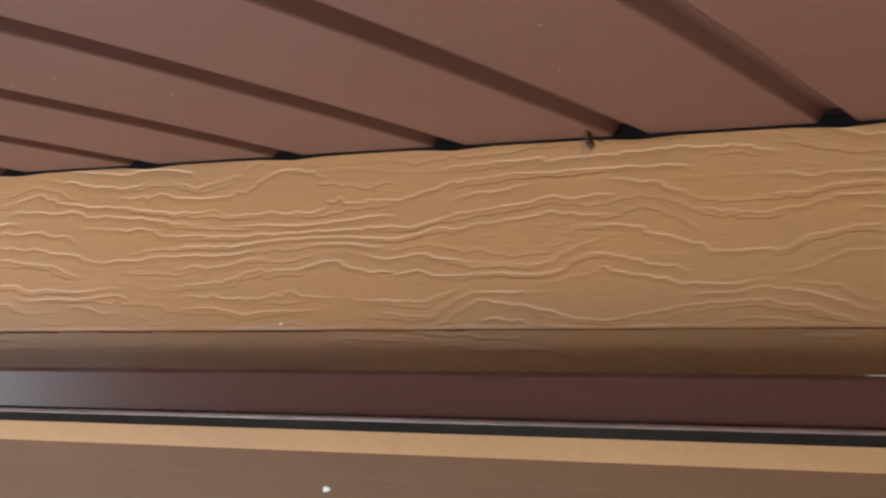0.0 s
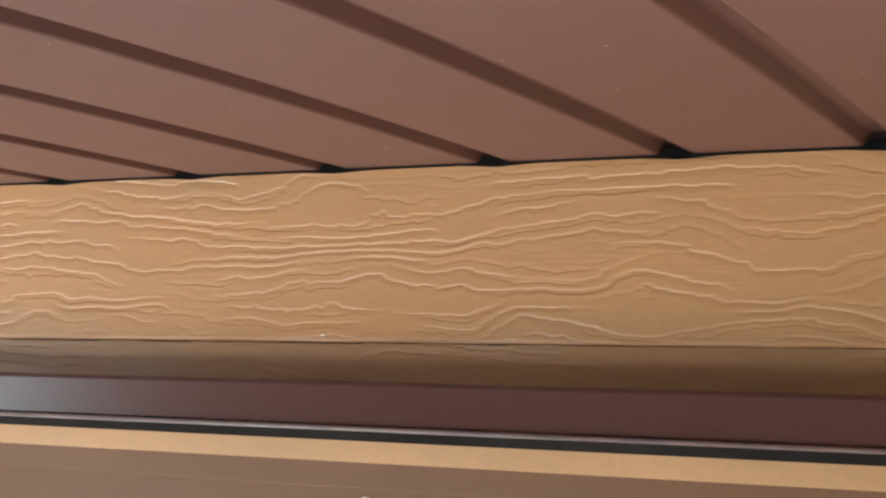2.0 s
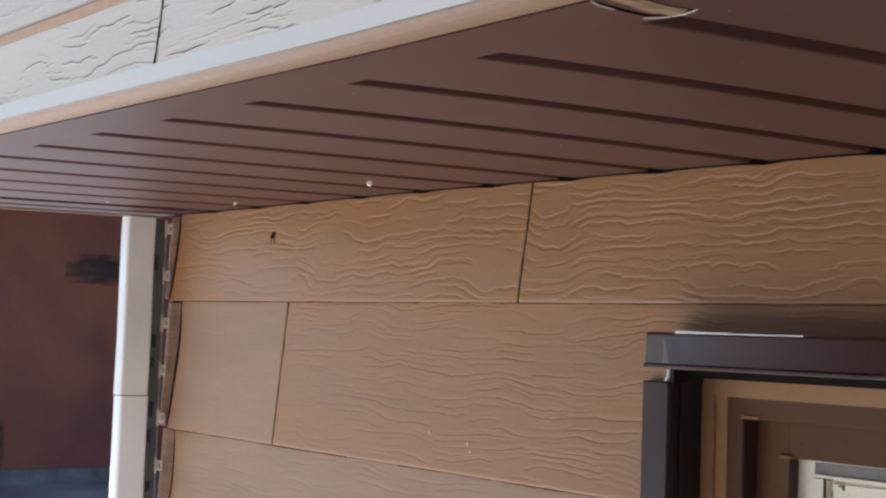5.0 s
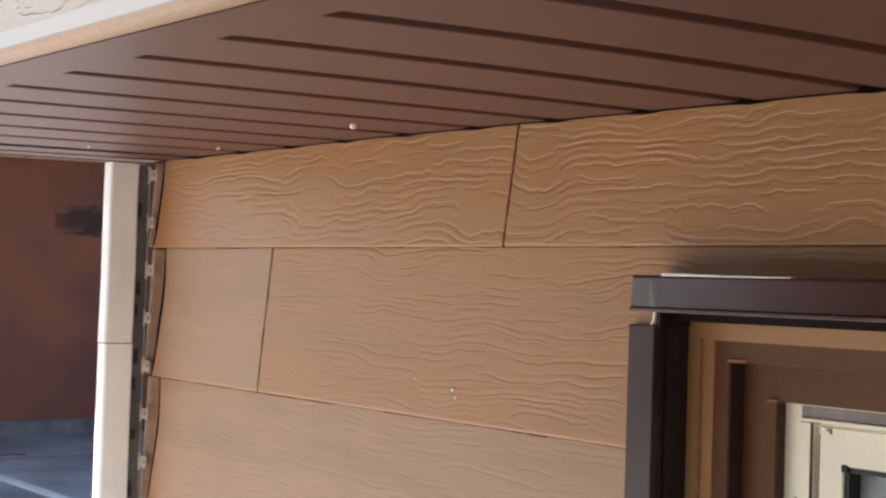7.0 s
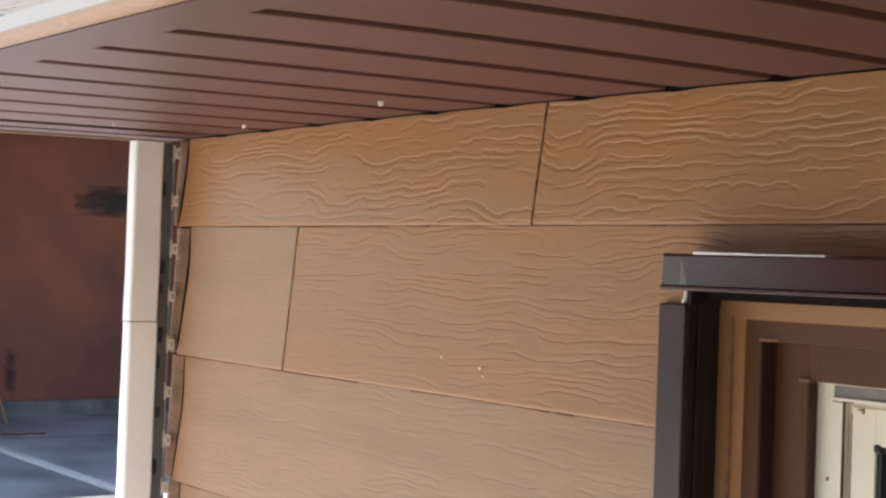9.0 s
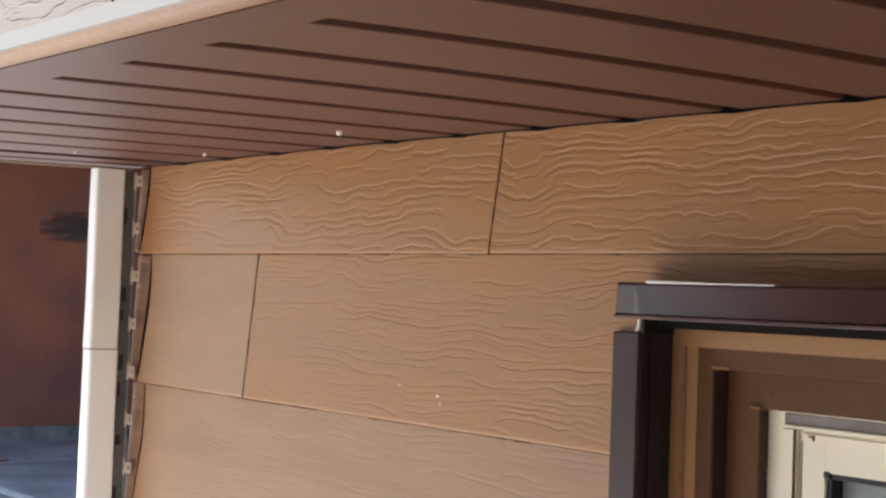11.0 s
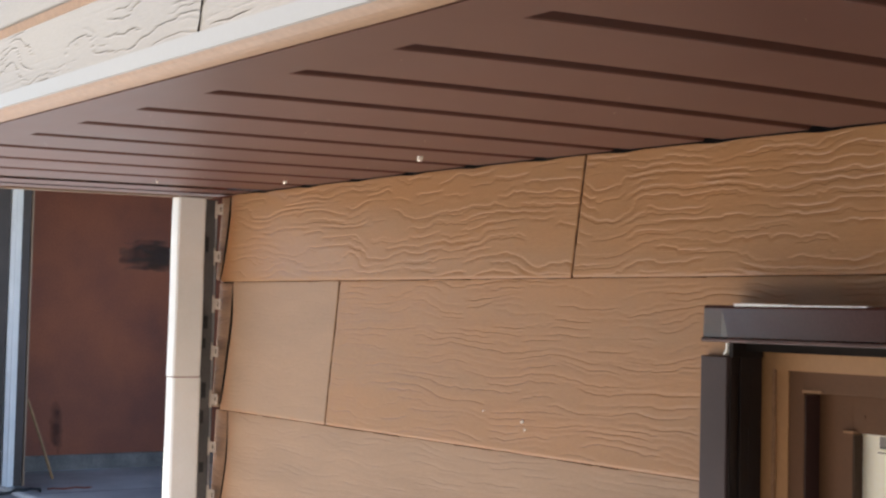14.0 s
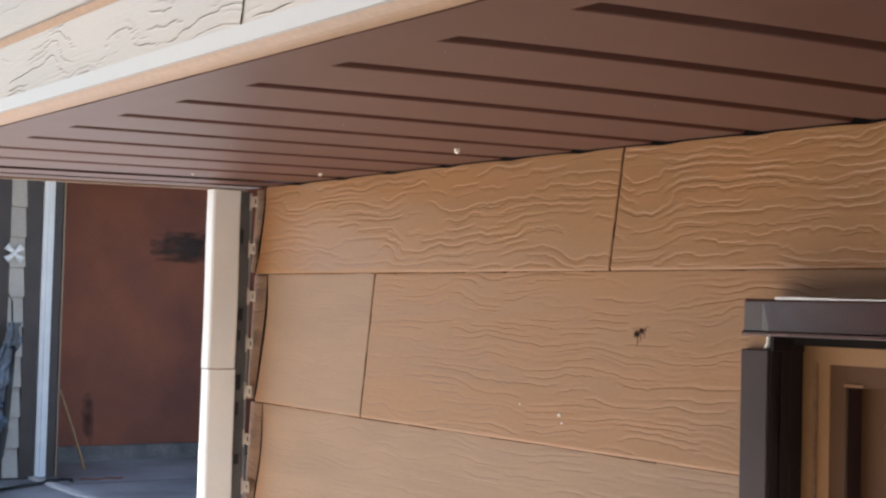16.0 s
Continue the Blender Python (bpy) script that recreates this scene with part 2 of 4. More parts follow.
# ---------------------------------------------------------------- building blocks
def box(bm, x0, x1, y0, y1, z0, z1, bevel=0.0):
    made = bmesh.ops.create_cube(bm, size=1.0, matrix=Matrix.LocRotScale(((x0 + x1) / 2, (y0 + y1) / 2, (z0 + z1) / 2), None, (abs(x1 - x0), abs(y1 - y0), abs(z1 - z0))))
    if bevel:
        edges = list({e for v in made["verts"] for e in v.link_edges})
        bmesh.ops.bevel(bm, geom=edges, offset=bevel, segments=2, profile=0.5, affect="EDGES")
    return bm


def block(x0, x1, y0, y1, z0, z1, bevel=0.0):
    return box(bmesh.new(), x0, x1, y0, y1, z0, z1, bevel)


def finish(name, bm, mat, smooth=False):
    bmesh.ops.recalc_face_normals(bm, faces=bm.faces)
    me = bpy.data.meshes.new(name)
    bm.to_mesh(me)
    bm.free()
    me.materials.append(mat)
    if smooth:
        me.polygons.foreach_set("use_smooth", [True] * len(me.polygons))
    return me


def part(name, bm, mat, parent, label="", smooth=False):
    ob = new(name, finish(name, bm, mat, smooth))
    if parent is not None:
        ob.parent = parent
        ob.matrix_parent_inverse = Matrix.Translation(-parent.location)
    if label:
        tagged(ob, label)
    return ob


def sunk(ob):
    """Lets a piece of the eave follow its sag."""
    bm = bmesh.new()
    bm.from_mesh(ob.data)
    for kink in (-0.45, 0.75):
        if min(v.co.x for v in bm.verts) < kink < max(v.co.x for v in bm.verts) and len(bm.verts) < 3000:
            bmesh.ops.bisect_plane(bm, geom=list(bm.verts) + list(bm.edges) + list(bm.faces), plane_co=(kink, 0, 0), plane_no=(1, 0, 0))
    for v in bm.verts:
        v.co.z += sag(v.co.x, v.co.y)
    bm.to_mesh(ob.data)
    bm.free()
    return ob


def setting(name, bm, mat, label, category):
    return tagged(new(name, finish(name, bm, mat)), label, category, kind="structure")


def thing(name, at, label, category, group=""):
    ob = new(name)
    ob.location, ob.empty_display_size = at, 0.05
    return tagged(ob, label, category, group)


def prism(profile, axis, a, b):
    """A bar with a profile of (u, v) pairs, drawn along x (u = y, v = z) or along y (u = x, v = z)."""
    bm = bmesh.new()
    ends = []
    for w in (a, b):
        ends.append([bm.verts.new((w, u, v) if axis == "x" else (u, w, v)) for u, v in profile])
    n = len(profile)
    for i in range(n):
        bm.faces.new((ends[0][i], ends[0][(i + 1) % n], ends[1][(i + 1) % n], ends[1][i]))
    bm.faces.new(ends[0][::-1])
    bm.faces.new(ends[1])
    return bm


def tube(points, radius, sides=7):
    bm = bmesh.new()
    rings = []
    pts = [Vector(p) for p in points]
    for i, p in enumerate(pts):
        d = (pts[min(i + 1, len(pts) - 1)] - pts[max(i - 1, 0)]).normalized()
        u = d.orthogonal().normalized()
        v = d.cross(u)
        r = radius(i / (len(pts) - 1)) if callable(radius) else radius
        rings.append([bm.verts.new(p + r * (math.cos(a) * u + math.sin(a) * v)) for a in (2 * math.pi * k / sides for k in range(sides))])
    for one, two in zip(rings, rings[1:]):
        for k in range(sides):
            bm.faces.new((one[k], one[(k + 1) % sides], two[(k + 1) % sides], two[k]))
    bm.faces.new(rings[0][::-1])
    bm.faces.new(rings[-1])
    return bm


# ---------------------------------------------------------------- embossed wood grain
def lattice(x, z, cell_x, cell_z, seed):
    rng = np.random.default_rng(seed)
    table = rng.uniform(-1, 1, (256, 256))
    u, v = x / cell_x + 37.3, z / cell_z + 61.7
    iu, iv = np.floor(u).astype(int), np.floor(v).astype(int)
    fu, fv = u - iu, v - iv
    fu, fv = fu * fu * fu * (fu * (6 * fu - 15) + 10), fv * fv * fv * (fv * (6 * fv - 15) + 10)
    g = lambda a, b: table[(iu + a) % 256, (iv + b) % 256]  # noqa: E731
    return (g(0, 0) * (1 - fu) + g(1, 0) * fu) * (1 - fv) + (g(0, 1) * (1 - fu) + g(1, 1) * fu) * fv


def grain(x, z, dx, dz, seed, depth=0.0012, spacing=0.022, dark=False, flank=0.0007, cracked=False):
    """Depth of the pressed grain over a grid: steps along the level lines of a stretched field, which run long, bend, nest and die out."""
    f = (z / spacing + 1.15 * lattice(x, z, 0.13, 0.056, seed) + 0.36 * lattice(x, z, 0.060, 0.026, seed + 1)
         + 0.15 * lattice(x, z, 0.026, 0.020, seed + 2) + 0.12 * lattice(x, z, 0.009, 0.012, seed + 3))
    fx, fz = np.gradient(f, dx, dz)
    steep = np.maximum(np.hypot(fx, fz), 8.0)
    up = np.where(fz >= 0, 1.0, -1.0)

    def lines(offset, steep_side, gentle_side, sign, keep, s):
        """One family of steps: a short steep flank on one side (sign 1: above) and a long gentle one on the other."""
        line = np.round(f + offset)
        d = (f + offset - line) / steep * up * sign
        force = np.clip(keep + 3.2 * lattice(x, line * 7.0, 0.085, 1.0, s), 0, 1) * (0.85 + 0.15 * lattice(x, line * 3.0, 0.05, 1.0, s + 1))
        crowd = np.clip(1.0 / steep / (0.52 * spacing), 0, 1) ** 1.6 * np.clip((steep - 10.0) / 16.0, 0, 1)
        return force * crowd * np.where(d > 0, np.exp(-((d / steep_side) ** 2)), np.clip(1 + d / gentle_side, 0, 1) ** 1.5)

    if cracked:
        cut = depth * lines(0.0, 0.0006, 0.0012, 1.0, 0.30, seed + 11) + 0.7 * depth * lines(0.45, 0.0005, 0.0010, 1.0, -0.35, seed + 15)
    elif dark:
        cut = depth * lines(0.0, 0.0006, 0.0050, -1.0, 0.10, seed + 11) + 0.40 * depth * lines(0.43, 0.0009, 0.0060, 1.0, 0.15, seed + 15)
    else:
        cut = depth * lines(0.0, flank, 0.0075, 1.0, 0.90, seed + 11) + 0.70 * depth * lines(0.40, 0.0005, 0.0050, -1.0, -0.25, seed + 15)
    hair = np.abs(lattice(x, z, 0.11, 0.0045, seed + 7))
    return cut + 0.00018 * np.clip(0.25 - hair, 0, 1) * 4 * np.clip(lattice(x, z, 0.2, 0.03, seed + 8) + 0.2, 0, 1)


def grained_board(name, x0, x1, z0, z1, face, mat, parent, seed, dx=0.004, dz=0.0016, lap=0.011, left_edge=None, right_edge=None, hole=None, thick=0.009, label="", bow=None, depth=0.0012, spacing=0.022, dark=False, flank=0.0007, sunk_top=False, cracked=False):
    """A lap board in the plane y = face (its outer side towards -y), with pressed grain and returned edges."""
    nx, nz = max(3, int((x1 - x0) / dx) + 1), max(3, int((z1 - z0) / dz) + 1)
    gx, gz = np.meshgrid(np.linspace(x0, x1, nx), np.linspace(z0, z1, nz), indexing="ij")
    cut = grain(gx, gz, (x1 - x0) / (nx - 1), (z1 - z0) / (nz - 1), seed, depth, spacing, dark=dark, flank=flank, cracked=cracked)
    up = (gz - z0) / (z1 - z0)
    y = face - lap * (1 - up) + cut
    edge = np.minimum(gz - z0, 0.006) / 0.006
    y = y + 0.0025 * (1 - edge) ** 2
    if sunk_top:
        gz = gz - up * 0.0075 * (np.maximum(gx, -0.45) + 0.45)
    if left_edge is not None:
        shift = left_edge(up[0])
        fade = np.clip(1 - (gx - x0) / 0.12, 0, 1)
        gx = gx + shift[None, :] * fade
    if right_edge is not None:
        shift = right_edge(up[0])
        gx = gx + shift[None, :] * np.clip(1 - (x1 - gx) / 0.12, 0, 1)
    if bow is not None:
        y = y + bow(gx, up)
    verts = np.stack([gx, y, gz], -1).reshape(-1, 3)
    i, j = np.meshgrid(np.arange(nx - 1), np.arange(nz - 1), indexing="ij")
    a = i * nz + j
    quads = np.stack([a, a + nz, a + nz + 1, a + 1], -1)
    if hole is not None:
        cx, cz = gx[:-1, :-1] + dx / 2, gz[:-1, :-1] + dz / 2
        keep = ~((cx > hole[0]) & (cx < hole[1]) & (cz > hole[2]) & (cz < hole[3]))
        quads = quads[keep]
    quads = quads.reshape(-1, 4)
    # edges turned back into the wall
    rim = [np.arange(nx) * nz, np.arange(nx)[::-1] * nz + nz - 1, np.arange(nz)[::-1], (nx - 1) * nz + np.arange(nz)]
    extra_v, extra_q, base = [], [], len(verts)
    for r in rim:
        back = verts[r].copy()
        back[:, 1] = face + thick
        start = base + sum(len(e) for e in extra_v)
        extra_v.append(back)
        k = np.arange(len(r) - 1)
        q = np.stack([r[k + 1], r[k], start + k, start + k + 1], -1)
        if hole is not None:
            m = verts[r[k]]
            q = q[~((m[:, 0] > hole[0]) & (m[:, 0] < hole[1]) & (m[:, 2] > hole[2]) & (m[:, 2] < hole[3]))]
        extra_q.append(q)
    verts = np.concatenate([verts, *extra_v])
    quads = np.concatenate([quads, *extra_q])
    used, quads = np.unique(quads, return_inverse=True)
    verts, quads = verts[used], quads.reshape(-1, 4)
    me = bpy.data.meshes.new(name)
    me.vertices.add(len(verts))
    me.vertices.foreach_set("co", verts.astype(np.float32).ravel())
    me.loops.add(quads.size)
    me.loops.foreach_set("vertex_index", quads.astype(np.int32).ravel())
    me.polygons.add(len(quads))
    me.polygons.foreach_set("loop_start", np.arange(0, quads.size, 4, dtype=np.int32))
    me.polygons.foreach_set("use_smooth", np.ones(len(quads), bool))
    me.update(calc_edges=True)
    me.validate()
    me.materials.append(mat)
    ob = new(name, me)
    ob.parent = parent
    if label:
        tagged(ob, label)
    return ob


# ---------------------------------------------------------------- ground
bm = bmesh.new()
bmesh.ops.create_grid(bm, x_segments=40, y_segments=40, size=400)
setting("ground", bm, GROUND, "dark patchy lawn and soil round the house", "ground")

drive = setting("pavement", block(-16, -3.2, 2.68, 9.0, -0.05, 0.025, 0.012), SLAB, "dark worn concrete slab before the garage", "pavement")
for x in (-13.2, -10.4, -7.6, -4.8):
    part("slab_joint", block(x - 0.01, x + 0.01, 2.70, 8.9, 0.0, 0.0262), CHARCOAL, drive)
part("slab_edge", block(-16, -3.2, 2.60, 2.68, -0.05, 0.034, 0.008), PALE, drive, "pale worn concrete slab edge")
setting("road", block(-16, -3.2, -2.0, 2.598, -0.05, 0.012, 0.0), SLAB, "dark smooth concrete beside the slab", "road")

# Out-of-view paving added as reflectors; their tones set the light under the eave.
setting("pavement_yard", block(-5.6, 0.2, -6.9, 1.4, -0.05, 0.020), PALE, "unseen pale concrete yard added to bounce light under the eave", "pavement")

setting("pavement_walk", block(0.2, 3.6, -1.9, -0.02, -0.05, 0.020), CONCRETE, "unseen grey concrete walk added to bounce light up the wall", "pavement")
# Unseen wall, added to hold back low sky and darken the cap's reflection.
setting("wall_neighbour", block(-6.0, 16.0, -7.3, -7.0, 0, 4.6), FRAME_BROWN, "unseen brown wall added to block low sky and darken reflections", "wall")

# ---------------------------------------------------------------- house shell
x0, x1, z0, z1 = WIN
bm = bmesh.new()
box(bm, LEFT + 0.05, x0, 0.012, 0.15, 0, SOF - 0.004)
box(bm, x1, RIGHT, 0.012, 0.15, 0, SOF - 0.004)
box(bm, x0, x1, 0.012, 0.15, 0, z0)
box(bm, x0, x1, 0.012, 0.15, z1, SOF - 0.004)
wall = setting("wall_south", bm, FELT_SHADE, "house wall clad in tan wood-grain lap siding", "wall")
setting("wall_west", block(LEFT + 0.05, LEFT + 0.18, 0.15, 6.0, 0, SOF + 0.1), TAN_OLD, "plain tan end wall of the house", "wall")
setting("wall_east", block(RIGHT - 0.13, RIGHT, 0.15, 6.0, 0, SOF + 0.1), TAN_OLD, "plain tan end wall of the house", "wall")
setting("wall_north", block(LEFT + 0.05, RIGHT, 6.0, 6.13, 0, SOF + 0.1), TAN_OLD, "plain back wall of the house", "wall")
setting("ceiling", block(LEFT + 0.2, RIGHT - 0.14, 0.16, 5.99, SOF + 0.02, SOF + 0.06), ROOM, "plain white room ceiling", "ceiling")
setting("floor", block(LEFT + 0.2, RIGHT - 0.14, 0.16, 5.99, 0.02, 0.06), FRAME_BROWN, "plain brown room floor", "floor")
roof = setting("roof", prism([(-0.955, zs(-0.93) + 0.26), (2.6, SOF + 1.35), (6.4, SOF + 0.20), (6.4, SOF + 0.26), (2.6, SOF + 1.45), (-0.955, zs(-0.93) + 0.30)], "x", LEFT - 0.05, RIGHT + 0.2), ROOF, "brown shingled roof over the eave", "roof")
part("gable", prism([(0.02, SOF + 0.02), (5.9, SOF + 0.02), (2.6, SOF + 1.3)], "x", LEFT + 0.05, LEFT + 0.08), TAN_OLD, roof)
part("gable", prism([(0.02, SOF + 0.02), (5.9, SOF + 0.02), (2.6, SOF + 1.3)], "x", RIGHT - 0.08, RIGHT - 0.05), TAN_OLD, roof)

# ---------------------------------------------------------------- soffit
soffit = setting("soffit", block(LEFT + 0.01, RIGHT, -0.90, 0.15, SOF + 0.05, SOF + 0.06), BROWN, "brown ribbed metal soffit under the eave", "soffit")


def soffit_panel(x):
    """Two grooves to a panel, 0.4 m wide, hung at the wall line and falling outward; a thin folded sheet."""
    bm = bmesh.new()
    half = [(0.0085, 0.0142), (0.0115, 0.0126), (0.0175, 0.0012), (0.0195, 0.0)]
    line = [(0.0, 0.0145), *half]
    line += [(PITCH - u, v) for u, v in half[::-1]] + [(PITCH + u, v) for u, v in half]
    line += [(2 * PITCH - u, v) for u, v in half[::-1]] + [(2 * PITCH - 0.0002, 0.0145)]
    rows = []
    for k in range(13):
        y = 0.006 - k * 0.906 / 12
        rows.append([bm.verts.new((x + u, y, zs(y) + v)) for u, v in line])
    for one, two in zip(rows, rows[1:]):
        for a in range(len(line) - 1):
            bm.faces.new((one[a], one[a + 1], two[a + 1], two[a]))
    bmesh.ops.recalc_face_normals(bm, faces=bm.faces)
    if bm.faces[0].normal.z > 0:
        bmesh.ops.reverse_faces(bm, faces=bm.faces)
    top = bmesh.ops.extrude_face_region(bm, geom=list(bm.faces))
    for v in top["geom"]:
        if isinstance(v, bmesh.types.BMVert):
            v.co.z += 0.0015
    return sunk(part("soffit_panel", bm, BROWN, soffit))


for k in range(-3, 8):
    soffit_panel(k * 2 * PITCH)
part("wall_closure", block(LEFT + 0.02, RIGHT, 0.0030, 0.0055, SOF - 0.001, SOF + 0.016), DARK, soffit, "dark closure strip behind the grooves")
for k in range(-6, 15):
    xg = k * PITCH
    bm = bmesh.new()
    low, high = [], []
    notch = {0.0085: 0.0066, 0.0115: 0.0058, 0.0176: 0.0008}
    for u in sorted({*np.linspace(-0.1, 0.1, 21), *notch, *(-v for v in notch)}):
        dip = 0.0040 * max(0.0, 1 - abs(u - 0.004) / (0.070 if u < 0.004 else 0.075)) ** 1.3
        rise = 0.0066 if abs(u) < 0.0085 else notch.get(abs(u), 0.0058 if abs(u) < 0.0115 else 0.0)
        for side in (-0.0030, 0.0028):
            low.append(bm.verts.new((xg + u, side, SOF - 0.0010 - dip)))
            high.append(bm.verts.new((xg + u, side, SOF + 0.0004 + rise)))
    for n in range(0, len(low) - 2, 2):
        for p, q in ((low[n], low[n + 2]), (high[n], high[n + 2])):
            m = (low if p in low else high).index(p)
            lst = low if p in low else high
            bm.faces.new((p, q, lst[m + 3], lst[m + 1]))
        for o in (0, 1):
            bm.faces.new((low[n + o], low[n + 2 + o], high[n + 2 + o], high[n + o]))
    part("groove_gap", bm, VOID, soffit, "dark open gap where the soffit groove meets the wall")
part("end_panel", prism([(0.006, SOF), (-0.9, zs(-0.9)), (-0.9, zs(-0.9) + 0.0015), (0.006, SOF + 0.0015)], "x", LEFT + 0.003, -1.236), BROWN, soffit, "narrow end panel past the open panel joint")
part("end_fold", prism([(-0.002, SOF - 0.0022), (-0.895, zs(-0.895) - 0.0022), (-0.895, zs(-0.895) + 0.0002), (-0.002, SOF + 0.0002)], "x", -1.352, -1.343), DARK, soffit, "dark folded seam of the end panel")
part("edge_strip", prism([(-0.815, zs(-0.815) - 0.0032), (-0.896, zs(-0.896) - 0.0032), (-0.896, zs(-0.896) - 0.0008), (-0.815, zs(-0.815) - 0.0008)], "x", LEFT + 0.003, RIGHT), BROWN, soffit)
part("end_lip", prism([(-0.90, zs(-0.9) - 0.0045), (0.0, SOF - 0.0045), (0.0, SOF + 0.03), (-0.90, zs(-0.9) + 0.03)], "x", LEFT - 0.010, LEFT + 0.002), LIP_TAN, soffit, "thin tan lip along the soffit's end")

# ---------------------------------------------------------------- fascia
fz = SOF - 0.022
fascia = setting("fascia", block(LEFT - 0.02, RIGHT, -0.912, -0.88, fz + 0.008, fz + 0.32), FELT_SHADE, "sunlit tan wood-grain fascia board of the eave", "fascia")
part("drip_edge", prism([(-0.9352, fz + 0.0004), (-0.9300, fz - 0.0032), (-0.9230, fz - 0.0056), (-0.9150, fz - 0.0066), (-0.9060, fz - 0.0064), (-0.897, fz - 0.0050), (-0.897, fz + 0.008), (-0.916, fz + 0.010), (-0.916, fz + 0.015), (-0.9335, fz + 0.015)], "x", LEFT - 0.02, RIGHT), UNDER, fascia, "smooth tan lower fascia trim")
part("drip_face", prism([(-0.9385, fz - 0.0005), (-0.9355, fz - 0.0012), (-0.9345, fz + 0.0168), (-0.9370, fz + 0.0180)], "x", LEFT - 0.02, RIGHT), TRIM, fascia, "front lip of the trim greyed for sun glare")
for a, b, s in ((LEFT - 0.02, 0.4262, 301), (0.4270, RIGHT, 307)):
    grained_board("fascia_board", a, b, fz + 0.014, fz + 0.124, -0.921, FASCIA, fascia, s, 0.005, 0.0006, lap=0.006, depth=0.0016, spacing=0.020, cracked=True)
grained_board("fascia_board", LEFT - 0.02, RIGHT, fz + 0.107, fz + 0.30, -0.9225, FASCIA, fascia, 311, 0.006, 0.0010, lap=0.003, depth=0.0014, spacing=0.022, cracked=True)
# Separate tan strip paints the shaded underside of the upper board.
part("lap_edge", prism([(-0.9256, fz + 0.1080), (-0.9225, fz + 0.0975), (-0.9190, fz + 0.0975), (-0.9190, fz + 0.1080)], "x", LEFT - 0.02, RIGHT), UNDER, fascia, "strip in shaded tan for the upper board's underside")
rng = random.Random(17)
part("joint_gap", tube([(0.4215 + 0.011 * f + rng.uniform(-0.0009, 0.0009), -0.9272 + 0.0055 * f, fz + 0.0175 + 0.092 * f) for f in np.linspace(0, 1, 12)], lambda f: 0.0011 + 0.0003 * math.sin(19 * f), 6), VOID, fascia, "dark open joint")
part("rake_board", block(LEFT - 0.045, LEFT - 0.022, -0.95, 6.2, SOF + 0.06, SOF + 0.28), TAN_OLD, fascia)
for piece in (*soffit.children, *fascia.children, fascia):
    if not piece.name.startswith(("soffit_panel", "rake_board")):
        sunk(piece)

# ---------------------------------------------------------------- lap siding
def curl(seed, amount):
    return lambda up: amount * (np.clip(up, 0, 1) + 0.45 * np.sin(np.pi * np.clip(up, 0, 1)) + 0.06 * np.sin(9 * up + seed))


def lift(strength):
    return lambda x, up: -strength * np.clip(1 - (x - (-1.40)) / 0.10, 0, 1) ** 2 * np.sin(np.pi * np.clip(up, 0.05, 1))


CURL = (0.024, 0.034, 0.030, 0.030, 0.02, 0.02)
HOLE = (x0 - 0.012, x1 + 0.012, z0 - 0.02, z1 + 0.045)
for row in range(6):
    top, low = SOF + LAPS[row] + (0.0 if row == 0 else 0.012), SOF + LAPS[row + 1]
    joints = {0: [-0.104], 1: [-0.881], 2: [2.7], 3: [0.9], 4: [-0.4], 5: [1.6]}[row]
    ends = [-1.380 if row == 0 else -1.366, *joints, RIGHT - 0.02]
    for k in range(len(ends) - 1):
        a, b = ends[k] + (0.0021 if k else 0), ends[k + 1] - 0.0021
        slant = lambda amount: (lambda up: amount * up)  # noqa: E731
        lean = {0: 0.018, 1: 0.028}.get(row, 0.0)
        grained_board("siding_board", a, b, low, top, 0.0, TAN_PALE if row > 1 or (row, k) == (1, 0) else TAN, wall, 11 + 20 * row + 7 * k,
                      (0.0030, 0.0040, 0.0045, 0.008, 0.02, 0.02)[row], (0.0006, 0.0008, 0.0010, 0.003, 0.01, 0.01)[row],
                      left_edge=curl(row, CURL[row]) if k == 0 else slant(lean), right_edge=slant(lean) if k + 2 < len(ends) else None, bow=lift(0.003) if k == 0 else None,
                      hole=HOLE if row else None, depth=0.0004 if (row, k) == (1, 0) else (0.00098, 0.0010, 0.0007, 0.0005, 0.0005, 0.0005)[row],
                      spacing=0.0158 if row == 0 else 0.0112, dark=row > 0, sunk_top=row == 0)

rng = random.Random(3)
for row, xj in ((0, -0.104), (1, -0.881)):
    low, high = SOF + LAPS[row + 1], SOF + LAPS[row] - 0.002
    pts = [(xj + (0.018, 0.028)[row] * f + rng.uniform(-0.0017, 0.0017), -0.0095 + 0.0100 * f, low + (high - low) * f) for f in np.linspace(0, 1, 18)]
    part("joint_gap", tube(pts, lambda f: 0.0016 + 0.0005 * math.sin(21 * f), 6), LAP_DARK, wall, "dark open joint")
for row in range(3):
    bm = bmesh.new()
    low, x = SOF + LAPS[row + 1], -1.37
    while x < (RIGHT if row == 0 else 0.235):
        w = min(rng.uniform(0.015, 0.10), (RIGHT if row == 0 else 0.238) - x + 0.001)
        h = rng.choice((0.0001, 0.0004, 0.0007, 0.0010, 0.0016)) * (1.0 if row else 0.7)
        box(bm, x, x + w, -0.0096, 0.004, low - h, low + 0.0006)
        x += w
    part("lap_gap", bm, LAP_DARK, wall, "dark gap under the lap")

